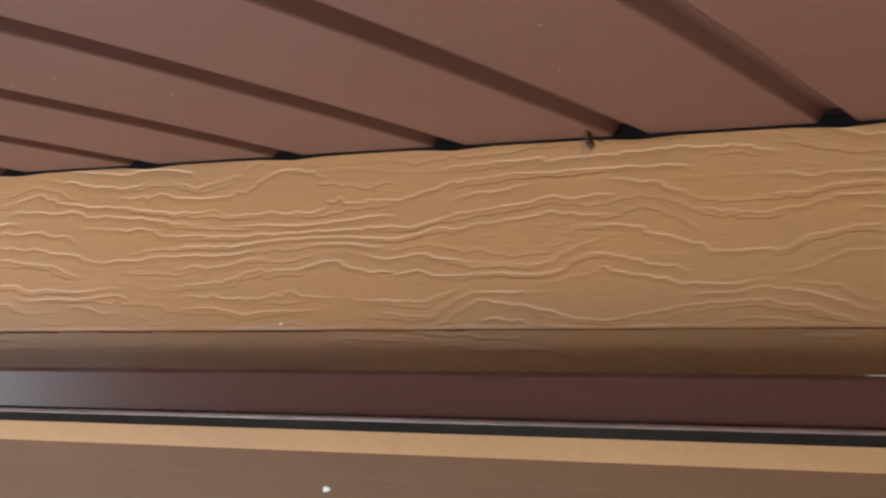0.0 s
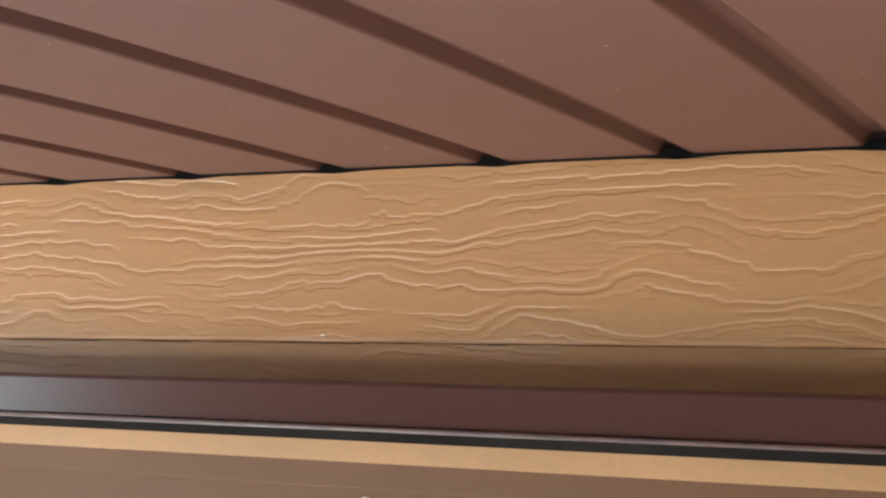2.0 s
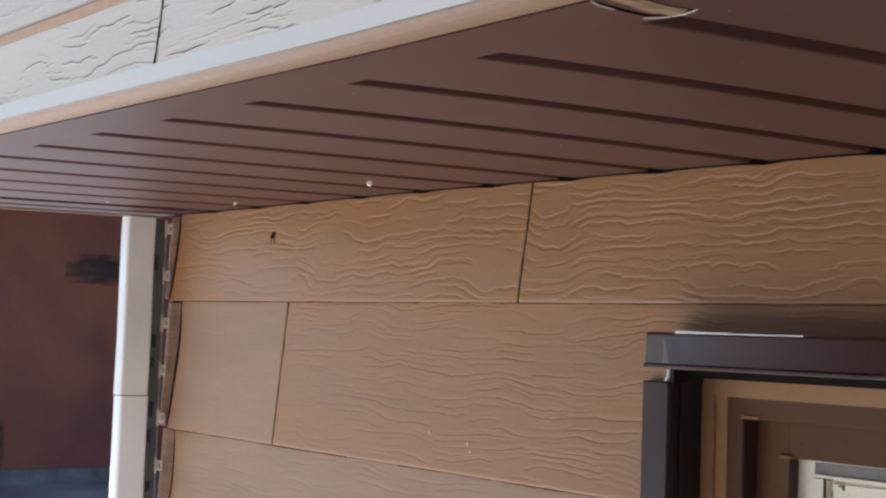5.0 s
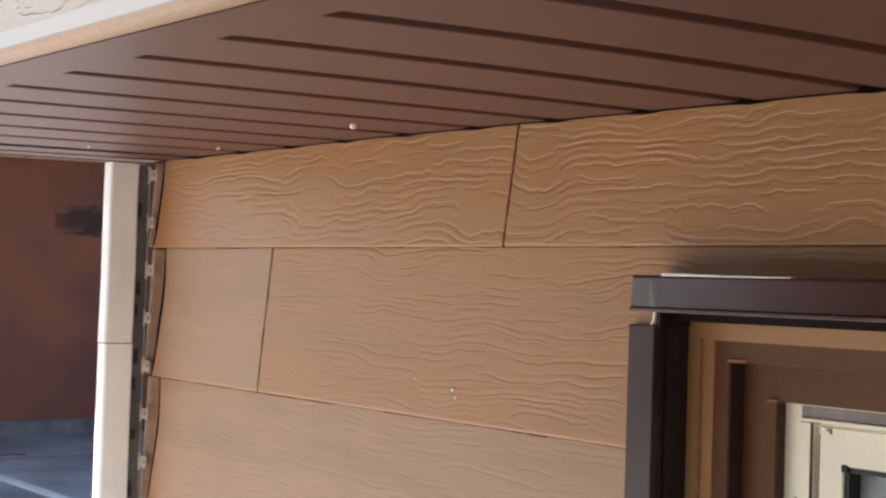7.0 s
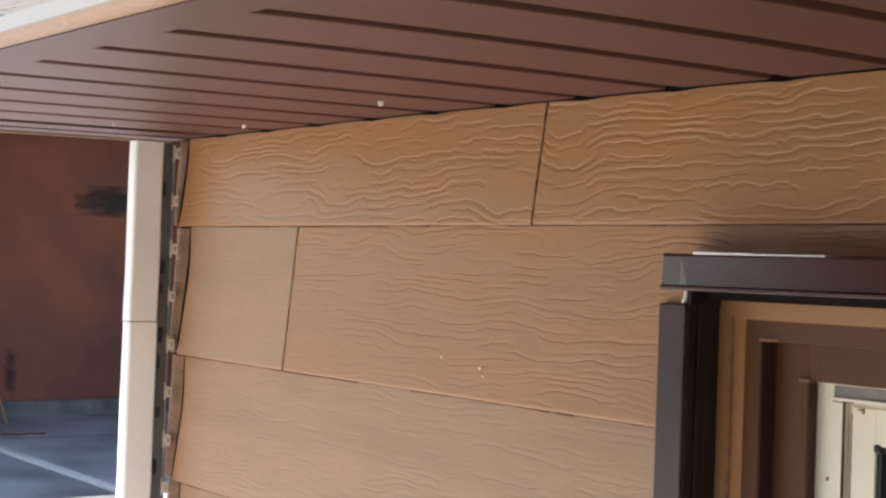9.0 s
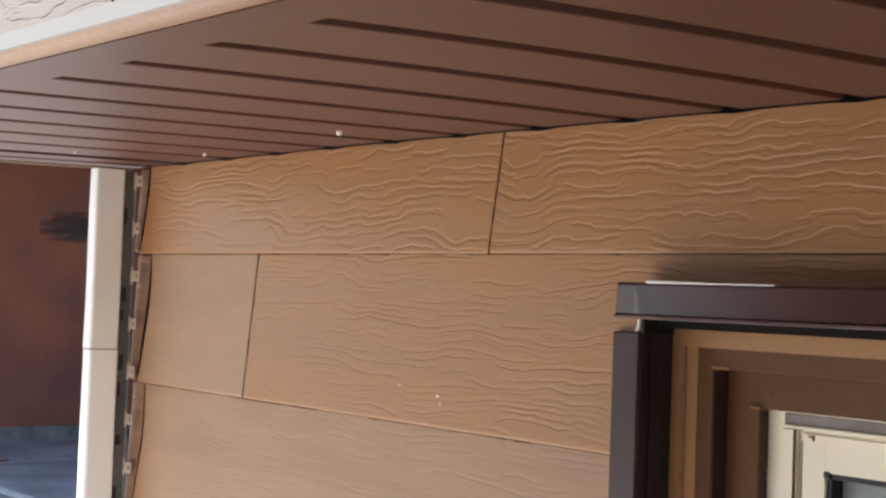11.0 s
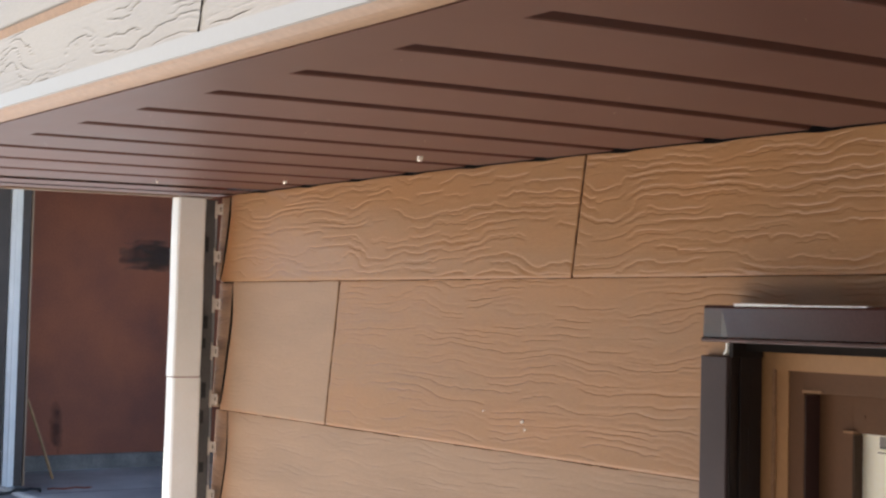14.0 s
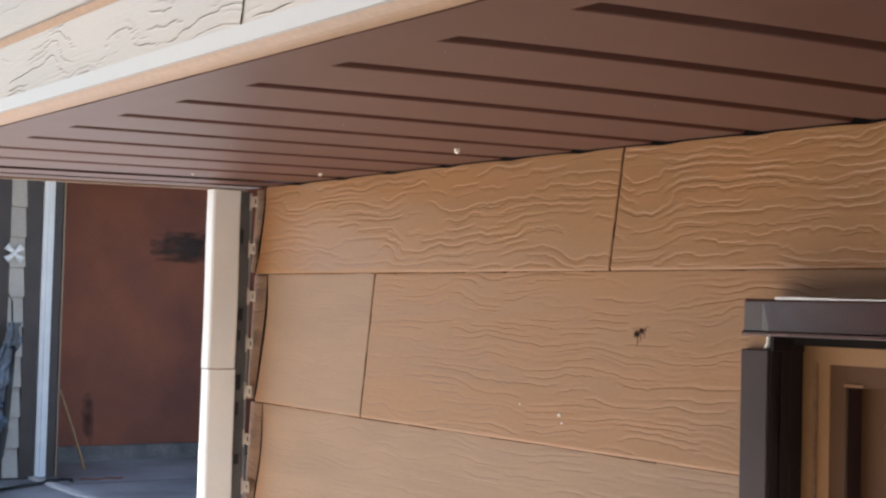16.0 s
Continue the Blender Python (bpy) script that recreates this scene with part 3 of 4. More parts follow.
# strip of old board left bare beside the corner, in front of the sheathing
for row in range(4):
    grained_board("under_board", -1.409, -1.300, SOF + LAPS[row + 1] + 0.004, SOF + LAPS[row] - 0.003, 0.002, TAN_OLD, wall, 400 + row, 0.003, 0.002, lap=0.011, thick=0.008, depth=0.0012, spacing=0.012)

for row in range(4):
    base, low, high = (-1.381 if row == 0 else -1.367), SOF + LAPS[row + 1], SOF + LAPS[row] - 0.004
    edge = curl(row, CURL[row])
    pts = [(base + float(edge(np.float64(f))) - 0.001, -0.0125 + 0.010 * f, low + (high - low) * f) for f in np.linspace(0.0, 1.0, 14)]
    part("end_crack", tube(pts, lambda f: 0.0008 + (0.0018, 0.0026, 0.0008, 0.001)[row] * math.sin(math.pi * f), 6), VOID, wall)

# ---------------------------------------------------------------- corner post
post = thing("corner_post", (-1.4050, -0.08, 0), "cream vinyl corner post standing proud of the siding end", "corner post")


def post_face(z_low, z_high):
    prof = [(-1.3990, -0.042), (-1.3965, -0.046), (-1.3965, -0.107), (-1.4000, -0.111), (-1.4350, -0.111), (-1.4350, -0.108), (-1.4015, -0.108), (-1.3995, -0.106), (-1.3995, -0.047), (-1.4020, -0.042)]
    bm = bmesh.new()
    rings = []
    for k in range(9):
        z = z_low + (z_high - z_low) * k / 8
        w = 0.0012 * math.sin(5.1 * z + 1) + 0.0007 * math.sin(13 * z)
        t = -0.016 * (SOF - z) if z_high > 1.5 else -0.0045 - 0.001 * (SOF - z)
        rings.append([bm.verts.new((x + w, y + w + t, z)) for x, y in prof])
    n = len(prof)
    for one, two in zip(rings, rings[1:]):
        for i in range(n):
            bm.faces.new((one[i], one[(i + 1) % n], two[(i + 1) % n], two[i]))
    bm.faces.new(rings[0][::-1])
    bm.faces.new(rings[-1])
    return bm


part("upper_face", post_face(SOF - 0.425, SOF - 0.010), CREAM, post, "upper length of cream face")
part("lower_face", post_face(0.02, SOF - 0.4275), CREAM, post, "lower length of cream face")
channel = part("channel", block(-1.4045, -1.4025, -0.0475, -0.012, 0.02, SOF - 0.012), GALV, post, "dull grey inner channel")
for i, z in enumerate([-0.115, -0.300, -0.352, -0.455, -0.520, -0.640, -0.76]):
    part("dark_slot", block(-1.4022, -1.4012, -0.046 + 0.004 * (i % 2), -0.034 + 0.004 * (i % 2), SOF + z - 0.020 + 0.006 * (i % 3), SOF + z + 0.016, 0.0004), BLACK, channel)


def tab_mesh():
    """A small nailing tab with a square hole, rounded at the foot."""
    bm = bmesh.new()
    xs = (-0.026, -0.014, -0.008, 0.0, 0.008, 0.0145)
    zz = (-0.020, -0.0125, -0.005, 0.005, 0.0125, 0.020)
    grid = [[bm.verts.new((x, -0.0016, z)) for z in zz] for x in xs]
    for i in range(5):
        for j in range(5):
            if (i >= 2 and j in (0, 4)) or (i == 3 and j == 2) or (i == 1 and j in (0, 4)):
                continue
            bm.faces.new((grid[i][j], grid[i + 1][j], grid[i + 1][j + 1], grid[i][j + 1]))
    bmesh.ops.delete(bm, geom=[v for v in bm.verts if not v.link_faces], context="VERTS")
    made = bmesh.ops.extrude_face_region(bm, geom=list(bm.faces))
    for v in made["geom"]:
        if isinstance(v, bmesh.types.BMVert):
            v.co.y += 0.0016
    return finish("nailing_tab", bm, TAB)


tab = tab_mesh()
for i in range(16):
    z = SOF - 0.035 - 0.1105 * i
    if z < 0.1:
        break
    ob = new("nailing_tab", tab)
    ob.parent = post
    ob.matrix_parent_inverse = Matrix.Translation(-post.location)
    ob.location = (-1.3770 - 0.004 * (i % 2), -0.0185, z)
    part("nail_slot", block(ob.location.x - 0.001, ob.location.x + 0.009, -0.0178, -0.0168, z - 0.006, z + 0.006), VOID, post)
part("flange", block(-1.4025, -1.3945, -0.0185, -0.0170, 0.05, SOF - 0.014), FLANGE, post, "narrow grey nailing flange")

def lump_at(x, y, z, radius):
    bm = bmesh.new()
    bmesh.ops.create_icosphere(bm, subdivisions=2, radius=radius)
    r = random.Random(31)
    for v in bm.verts:
        v.co *= r.uniform(0.6, 1.3)
    bm.transform(Matrix.Translation((x, y, z)))
    return bm


# ---------------------------------------------------------------- window
window = setting("window_1", block(x0 + 0.132, x1 - 0.132, 0.066, 0.075, z1 - 0.112 - 0.02, z1 - 0.112), WHITE, "recessed window with dark metal casing and tan frame", "window")


def ring(name, outer, inner, y_front, y_back, mat, label="", owner=None):
    """Four bars of a frame between an outer and an inner rectangle (x0, x1, z0, z1)."""
    a, b, c, d = outer
    e, f, g, h = inner
    for x_lo, x_hi, z_lo, z_hi in ((a, e, c, d), (f, b, c, d), (e, f, h, d), (e, f, c, g)):
        bar = part(name, block(x_lo, x_hi, y_front, y_back, z_lo, z_hi, 0.0005), mat, owner or window, label)
    return bar


def inset(r, w):
    return (r[0] + w, r[1] - w, r[2] + w, r[3] - w)


casing_top = SOF - 0.316
for side, (a, b) in (("left", (0.243, 0.294)), ("right", (x1, x1 + 0.051))):
    part("casing", block(a, b, -0.062, 0.012, z0 - 0.05, casing_top, 0.002), DARK, window, "dark brown metal side casing")
# Black ribs added so the casing's shaded inner side reads dark.
for a, b, c in ((-0.058, -0.042, 0.0030), (-0.040, -0.022, 0.0050), (-0.020, 0.004, 0.0034)):
    part("jamb_channel", block(x0 + 0.0002, x0 + c, a, b, z0, casing_top - 0.002, 0.0008), JAMB, window, "black ribbed strip darkening the casing's shaded reveal")
part("jamb_channel", block(x0 - 0.0016, x0 + 0.0050, -0.0565, 0.004, casing_top - 0.0018, SOF - 0.2972), JAMB, window, "black ribbed strip darkening the casing's shaded reveal")
part("casing", block(x0, x1, -0.062, 0.012, z0 - 0.05, z0, 0.002), DARK, window, "dark brown metal sill casing")
# Near-black colour stands in for the shade beneath the drip cap.
part("head_return", block(x0 - 0.004, x1, -0.030, 0.012, SOF - 0.309, SOF - 0.297), FELT_SHADE, window, "window head underside blackened to paint its shade")
cap = [(-0.0635, SOF - 0.2465), (-0.0650, SOF - 0.2505), (-0.0672, SOF - 0.286), (-0.0675, SOF - 0.290), (-0.0705, SOF - 0.2925), (-0.0690, SOF - 0.297), (-0.055, SOF - 0.2965), (-0.050, SOF - 0.288), (-0.004, SOF - 0.284), (-0.004, SOF - 0.2490), (-0.058, SOF - 0.2460)]
bm = bmesh.new()
rings = []
for xr, push in ((0.252, 0.0008), (0.286, 0.0006), (0.300, -0.0012), (0.340, -0.0007), (0.440, 0.0), (x1 + 0.046, 0.0)):
    rings.append([bm.verts.new((xr, u + (push if n in (2, 3) else 0.0), v)) for n, (u, v) in enumerate(cap)])
for one, two in zip(rings, rings[1:]):
    for n in range(len(cap)):
        bm.faces.new((one[n], one[(n + 1) % len(cap)], two[(n + 1) % len(cap)], two[n]))
bm.faces.new(rings[0][::-1])
bm.faces.new(rings[-1])
part("drip_cap", bm, CAP, window, "dark maroon metal drip cap with a dented end")
part("cap_lip", prism([(-0.0720, SOF - 0.2925), (-0.0720, SOF - 0.2945), (-0.0690, SOF - 0.2965), (-0.0655, SOF - 0.2960), (-0.069, SOF - 0.2925)], "x", 0.254, x1 + 0.044), LIP, window, "rolled edge of the drip cap")
rng = random.Random(5)
bm = bmesh.new()
xx = 0.307
while xx < 0.49:
    w = rng.uniform(0.02, 0.06)
    h = 0.0022 * max(0.12, 1 - (xx - 0.307) / 0.12) * rng.uniform(0.7, 1.15)
    box(bm, xx, xx + w, -0.064, -0.052, SOF - 0.2475, SOF - 0.2455 + h - 0.0005)
    xx += w
part("flashing", bm, WHITE, window, "chipped white flashing edge")
for a, w in ((1.635, 0.024), (1.775, 0.032), (1.850, 0.028)):
    part("flashing", block(a, a + w, -0.0632, -0.0560, SOF - 0.2475, SOF - 0.2459), WHITE, window, "thin white sliver of flashing")
part("torn_corner", prism([(0.2895, SOF - 0.298), (0.2920, SOF - 0.298), (0.2915, SOF - 0.3085), (0.2885, SOF - 0.3135), (0.2835, SOF - 0.3150), (0.2885, SOF - 0.3075)], "y", -0.060, -0.052), CREAM, window, "torn pale caulk at the corner")
part("corner_patch", block(0.246, 0.2885, -0.050, 0.0, SOF - 0.317, SOF - 0.296), TAN, window, "tan painted corner gap")

r0 = (x0, x1, z0, SOF - 0.3095)
r2 = inset(r0, 0.047)
r3 = inset(r0, 0.074)
r4 = inset(r0, 0.132)
r2 = (r2[0], r2[1], r2[2], SOF - 0.334)
r3 = (r3[0], r3[1], r3[2], SOF - 0.362)
r4 = (r4[0], r4[1], r4[2], SOF - 0.413)
ring("tan_frame", r0, inset(r0, 0.024), 0.005, 0.05, FRAME_TAN, "tan outer window frame")
ring("tan_bead", (r0[0] + 0.024, r0[1] - 0.024, r0[2] + 0.024, r0[3] - 0.024), (r2[0], r2[1], r2[2], r2[3]), 0.009, 0.05, FRAME_TAN)
ring("brown_frame", r2, r3, 0.011, 0.05, FRAME_BROWN, "brown inner window frame")
ring("brown_step", r3, r4, 0.041, 0.07, FRAME_BROWN, "recessed brown window frame")
# Tan strips paint the light on the undersides of the frame's steps.
part("frame_bead", block(r3[0] - 0.002, r3[0] + 0.030, 0.009, 0.040, r3[3] - 0.001, r3[3] + 0.0030), TAN_OLD, window)
part("frame_bead", block(r4[0] - 0.012, r4[0] + 0.006, 0.036, 0.055, r4[3] - 0.001, r4[3] + 0.0022), TAN_OLD, window)
# Dark linings paint the shade on reveals that turn from the light.
for rr_, y0_, y1_, tone in ((r3, 0.0125, 0.0405, DARK), (r4, 0.0415, 0.0595, REVEAL_SHADE)):
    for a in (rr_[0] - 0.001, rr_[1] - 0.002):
        part("screen_track", block(a, a + 0.003, y0_, y1_, rr_[2], rr_[3] - 0.004), tone, window, "dark lining that paints shade on the frame's reveal")
# Darker strip imitates a shadowed groove; nothing is cut into the frame.
part("frame_groove", block(r0[0] + 0.0225, r0[0] + 0.0265, 0.0035, 0.0045 + 0.004, r0[2], r0[3] - 0.022), TAN_OLD, window, "dull strip for the tan frame's shadowed groove")
s1 = inset(r4, 0.045)
s1 = (s1[0], s1[1], s1[2], SOF - 0.433)
ring("sash_frame", r4, s1, 0.060, 0.10, VINYL, "cream vinyl window frame")
part("head_track", block(r4[0] + 0.030, r4[1] - 0.030, 0.0588, 0.0610, SOF - 0.4315, SOF - 0.4165, 0.0006), FLANGE, window, "grey screen track across the window head")
s2 = inset(s1, 0.010)
ring("sash_bead", s1, s2, 0.072, 0.10, VINYL)
s3 = inset(s2, 0.038)
s3 = (s3[0], s3[1], s3[2], SOF - 0.491)
sash = ring("sash", s2, s3, 0.066, 0.10, VINYL, "cream vinyl sash")
ring("gasket", s3, inset(s3, 0.008), 0.070, 0.096, BLACK, "black glazing gasket", sash)
s4 = inset(s3, 0.006)
pane = part("pane", block(s4[0], s4[1], 0.084, 0.088, s4[2], s4[3]), GLASS, sash, "clear glass pane")
pane.visible_shadow = False
# Pale sheet added behind the pane to imitate sky reflected in it.
part("blind", block(s3[0] - 0.02, s3[1] + 0.02, 0.0975, 0.1005, s3[2] - 0.004, s3[3] + 0.004), SKY_SHEET, window, "pale sheet behind the glass standing in for reflected sky")
part("screw_mark", block(s1[0] + 0.020, s1[0] + 0.030, 0.0650, 0.0662, SOF - 0.447, SOF - 0.4445), BARE, sash, "small brown scuff on the sash")
part("screw_mark", block(s1[0] + 0.026, s1[0] + 0.030, 0.0650, 0.0662, SOF - 0.451, SOF - 0.4435), BARE, window)
part("screw_head", block(r4[0] + 0.020, r4[0] + 0.025, 0.0585, 0.0602, SOF - 0.545, SOF - 0.540, 0.001), BARE, window)
part("screen_ledge", block(s1[0] - 0.016, s1[1] + 0.016, 0.0555, 0.0602, SOF - 0.4365, SOF - 0.4320, 0.001), VINYL, window, "cream ledge under the screen track")
part("ledge_gap", block(s1[0] - 0.016, s1[0] + 0.016, 0.0570, 0.0604, SOF - 0.4382, SOF - 0.4367), LAP_DARK, window, "dark gap under the ledge")
part("frame_gap", block(s1[0] - 0.0005, s1[0] + 0.0006, 0.0592, 0.0640, s1[2], SOF - 0.4384), LAP_DARK, window, "thin dark seam beside the sash")
part("frame_gap", block(s2[0] - 0.0008, s2[0] + 0.0004, 0.0652, 0.0720, s2[2], s2[3] - 0.010), BARE, window, "thin brown seam beside the sash")
part("gasket_corner", block(s3[0] - 0.0022, s3[0] + 0.0090, 0.0640, 0.0720, s3[3] - 0.0085, s3[3] + 0.0026, 0.0028), BLACK, sash)
part("caulk_drip", lump_at(r4[0] - 0.0015, 0.0590, r4[3] - 0.050, 0.0036), CREAM, window, "dried drip of cream caulk")
part("screw_plug", prism([(r4[0] + 0.018 + 0.0036 * math.cos(math.tau * k / 10), r4[3] + 0.021 + 0.0036 * math.sin(math.tau * k / 10)) for k in range(10)], "y", 0.0402, 0.0416), FRAME_BROWN, window, "painted-over screw plug")
part("paint_chip", lump_at(1.048, 0.0100, SOF - 0.374, 0.0032), WHITE, window, "white paint chip on the brown frame")

# ---------------------------------------------------------------- small things on the house
def lump(radius, seed, squash=1.0, flat=1.0):
    bm = bmesh.new()
    bmesh.ops.create_icosphere(bm, subdivisions=2, radius=radius)
    r = random.Random(seed)
    for v in bm.verts:
        v.co *= r.uniform(0.65, 1.25)
        v.co.z *= squash
        v.co.y *= flat
    return bm


for k, (x, y, r) in enumerate(((-0.304, -0.178, 0.0052), (-0.916, -0.100, 0.0046), (-1.10, -0.30, 0.003))):
    ob = tagged(new("web_speck", finish("web_speck", lump(r, k), SPECK)), "pale fluff of web stuck to the brown soffit", "speck", "specks on the soffit")
    ob.location = (x, y, zs(y) + sag(x, y) - r * 0.55)
for k, (x, z, r) in enumerate(((-0.336, -0.434, 0.0030), (-0.225, -0.445, 0.0058), (-0.218, -0.458, 0.0035), (1.0, -0.196, 0.0022), (1.741, -0.058, 0.0020), (1.827, -0.208, 0.0024), (1.836, -0.036, 0.0016))):
    ob = tagged(new("paint_chip", finish("paint_chip", lump(0.75 * r, 20 + k, 0.8, 0.3), SPECK)), "pale fleck stuck to the tan siding", "speck", "flecks on the siding")
    ob.location = (x, -0.0110, SOF + z)

rng = random.Random(12)
bm = bmesh.new()
for _ in range(170):
    r = rng.uniform(0.0002, 0.0005)
    x, y = rng.uniform(-1.3, 2.2), rng.uniform(-0.8, -0.03)
    if abs((x + PITCH / 2) % PITCH - PITCH / 2) > 0.025:
        streak = Matrix.Rotation(rng.uniform(0, 3.1), 4, "Z") @ Matrix.Diagonal((rng.choice((1.0, 1.0, 2.0, 3.5)), 1.0, 0.5, 1.0))
        bmesh.ops.create_icosphere(bm, subdivisions=1, radius=r, matrix=Matrix.Translation((x, y, zs(y) + sag(x, y) - r * 0.2)) @ streak)
tagged(new("dust", finish("dust", bm, SPECK)), "fine pale dust specks clinging to the brown soffit", "dust", kind="stuff")

splinter = thing("splinter", (1.045, -0.86, zs(-0.86)), "torn tan sliver hanging from the soffit edge", "splinter")
bm = bmesh.new()
rings = []
for k in range(10):
    f = k / 9
    y = -0.899 + 0.074 * f
    w = 0.0050 + 0.0060 * math.sin(2.3 * f)
    z = zs(y) - 0.0044 - 0.0008 * math.sin(2.6 * f)
    xc = 1.050 - 0.010 * f + 0.002 * math.sin(7 * f)
    rings.append([bm.verts.new(p) for p in ((xc - w, y, z + 0.0016), (xc - 0.4 * w, y, z - 0.0012), (xc + 0.5 * w, y, z - 0.0010), (xc + w, y, z + 0.0012), (xc + w * 0.8, y, z + 0.0028), (xc - w * 0.8, y, z + 0.0030))])
for one, two in zip(rings, rings[1:]):
    for i in range(6):
        bm.faces.new((one[i], one[(i + 1) % 6], two[(i + 1) % 6], two[i]))
bm.faces.new(rings[0][::-1])
bm.faces.new(rings[-1])
sunk(part("sliver", bm, BARE, splinter, "bare pale underside of the sliver"))
torn = [(1.032, -0.899, -0.004), (1.026, -0.885, -0.0045), (1.022, -0.868, -0.0042)]
sunk(part("torn_edge", tube([(x, y, zs(y) + d) for x, y, d in torn], 0.0006, 6), SPECK, splinter, "pale torn paint edge"))
tail = [(1.008, -0.826, -0.003), (1.022, -0.820, -0.004), (1.040, -0.817, -0.004), (1.054, -0.819, -0.003)]
sunk(part("torn_edge", tube([(x, y, zs(y) + d) for x, y, d in tail], 0.0006, 6), SPECK, splinter, "pale torn paint edge"))
split = [(1.030, -0.893, -0.0030), (1.022, -0.860, -0.0034), (1.018, -0.832, -0.0034), (1.030, -0.8235, -0.0034), (1.052, -0.8225, -0.0030)]
sunk(part("split_gap", tube([(x, y, zs(y) + d) for x, y, d in split], 0.0013, 6), VOID, splinter, "dark gap beside the sliver"))

# ---------------------------------------------------------------- garage
GX = -11.0
garage = thing("garage", (GX, 3.0, 0), "open grey garage with rust-red inner wall", "garage")
front = part("front_wall", block(GX - 0.14, GX - 0.012, 2.257, 2.75, 0, 2.9), CHARCOAL, garage)
part("front_wall", block(GX - 0.14, GX - 0.012, 5.6, 6.4, 0, 2.9), CHARCOAL, garage)
part("lintel", block(GX - 0.14, GX - 0.012, 2.257, 6.4, 2.9, 3.5), CHARCOAL, garage)
part("side_wall", block(-16, GX - 0.14, 2.257, 2.38, 0, 3.3), GREY_SIDING, garage)
part("side_wall", block(-16, GX - 0.14, 6.27, 6.4, 0, 3.3), GREY_SIDING, garage)
part("back_wall", block(-16.1, -16, 2.257, 6.4, 0, 3.3), GREY_SIDING, garage)
part("roof", block(-16.6, GX - 0.42, 2.12, 6.8, 3.5, 3.62), ROOF, garage, "flat garage roof")
# Added above the sight line only to keep sun off the slab.
part("awning", block(GX - 0.42, -7.8, -1.2, 6.8, 3.5, 3.62), ROOF, garage, "unseen flat roof added to shade the slab")
back = part("inner_wall", block(-12.2, -12.1, 2.42, 6.2, 0.0, 3.2), RUST, garage, "rust-red painted panel wall")
part("curb", block(-12.1, -12.05, 2.42, 6.2, 0.0, 0.17, 0.008), CURB, garage, "grey concrete curb")
rng = random.Random(8)
part("smear", block(-12.0985, -12.0965, 4.12, 4.98, SOF + 0.10, SOF + 0.42), SMEAR, back, "dark grey smeared patch")
part("stain", block(-12.0985, -12.0965, 3.46, 3.61, 0.16, 0.70), STAIN, back, "dark rust stain")
for k in range(14):
    z = 0.025 + 0.262 * k
    part("siding_board", prism([(GX - 0.012, z), (GX + 0.034, z + 0.004), (GX - 0.004, z + 0.262), (GX - 0.012, z + 0.262)], "y", 2.369, 2.505), GREY_SIDING, front) if z < 3.0 else None
part("corner_trim", block(GX - 0.10, GX + 0.022, 2.252, 2.368, 0, 3.3, 0.004), CHARCOAL, garage, "charcoal corner trim")
part("door_trim", block(GX - 0.10, GX + 0.020, 2.508, 2.648, 0, 3.0, 0.004), CHARCOAL, garage, "charcoal door trim")
jamb = part("jamb", block(GX - 0.08, GX + 0.030, 2.654, 2.753, 0.0, 2.9, 0.006), WHITE, garage, "white painted door jamb")
part("jamb_bead", block(GX - 0.02, GX + 0.040, 2.692, 2.710, 0.0, 2.9, 0.004), WHITE, jamb)
part("weather_strip", block(GX - 0.12, GX + 0.004, 2.757, 2.834, 0, 2.9), CHARCOAL, garage)
part("door_stop", block(GX - 0.10, GX + 0.010, 2.843, 2.860, 0, 2.9, 0.003), LIP_TAN, garage, "thin dull tan door stop")

broom = thing("broom_stick", (GX - 0.4, 3.0, 0.025), "thin wooden broom stick leaning by the garage door", "stick")
part("stick", tube([(GX - 0.36, 3.25, 0.03), (GX - 0.40, 3.14, 0.39), (GX - 0.45, 3.02, 0.76)], 0.013), STRAW, broom)

bow = thing("ribbon_bow", (GX + 0.03, 2.40, SOF + 0.10), "small white ribbon bow tied on the corner trim", "bow")
for a in (38, -38, 142, 218):
    bm = bmesh.new()
    bmesh.ops.create_cone(bm, cap_ends=True, segments=10, radius1=0.012, radius2=0.034, depth=0.085)
    for v in bm.verts:
        v.co.y *= 0.35
    c, s = math.cos(radians(a)), math.sin(radians(a))
    bm.transform(Matrix.Translation((GX + 0.045, 2.40 + 0.045 * c, SOF + 0.10 + 0.055 * s)) @ Matrix.Rotation(radians(90), 4, "Z") @ Matrix.Rotation(radians(90 - a), 4, "Y"))
    part("loop", bm, WHITE, bow, smooth=True)
part("knot", block(GX + 0.03, GX + 0.062, 2.385, 2.415, SOF + 0.083, SOF + 0.117, 0.006), WHITE, bow)


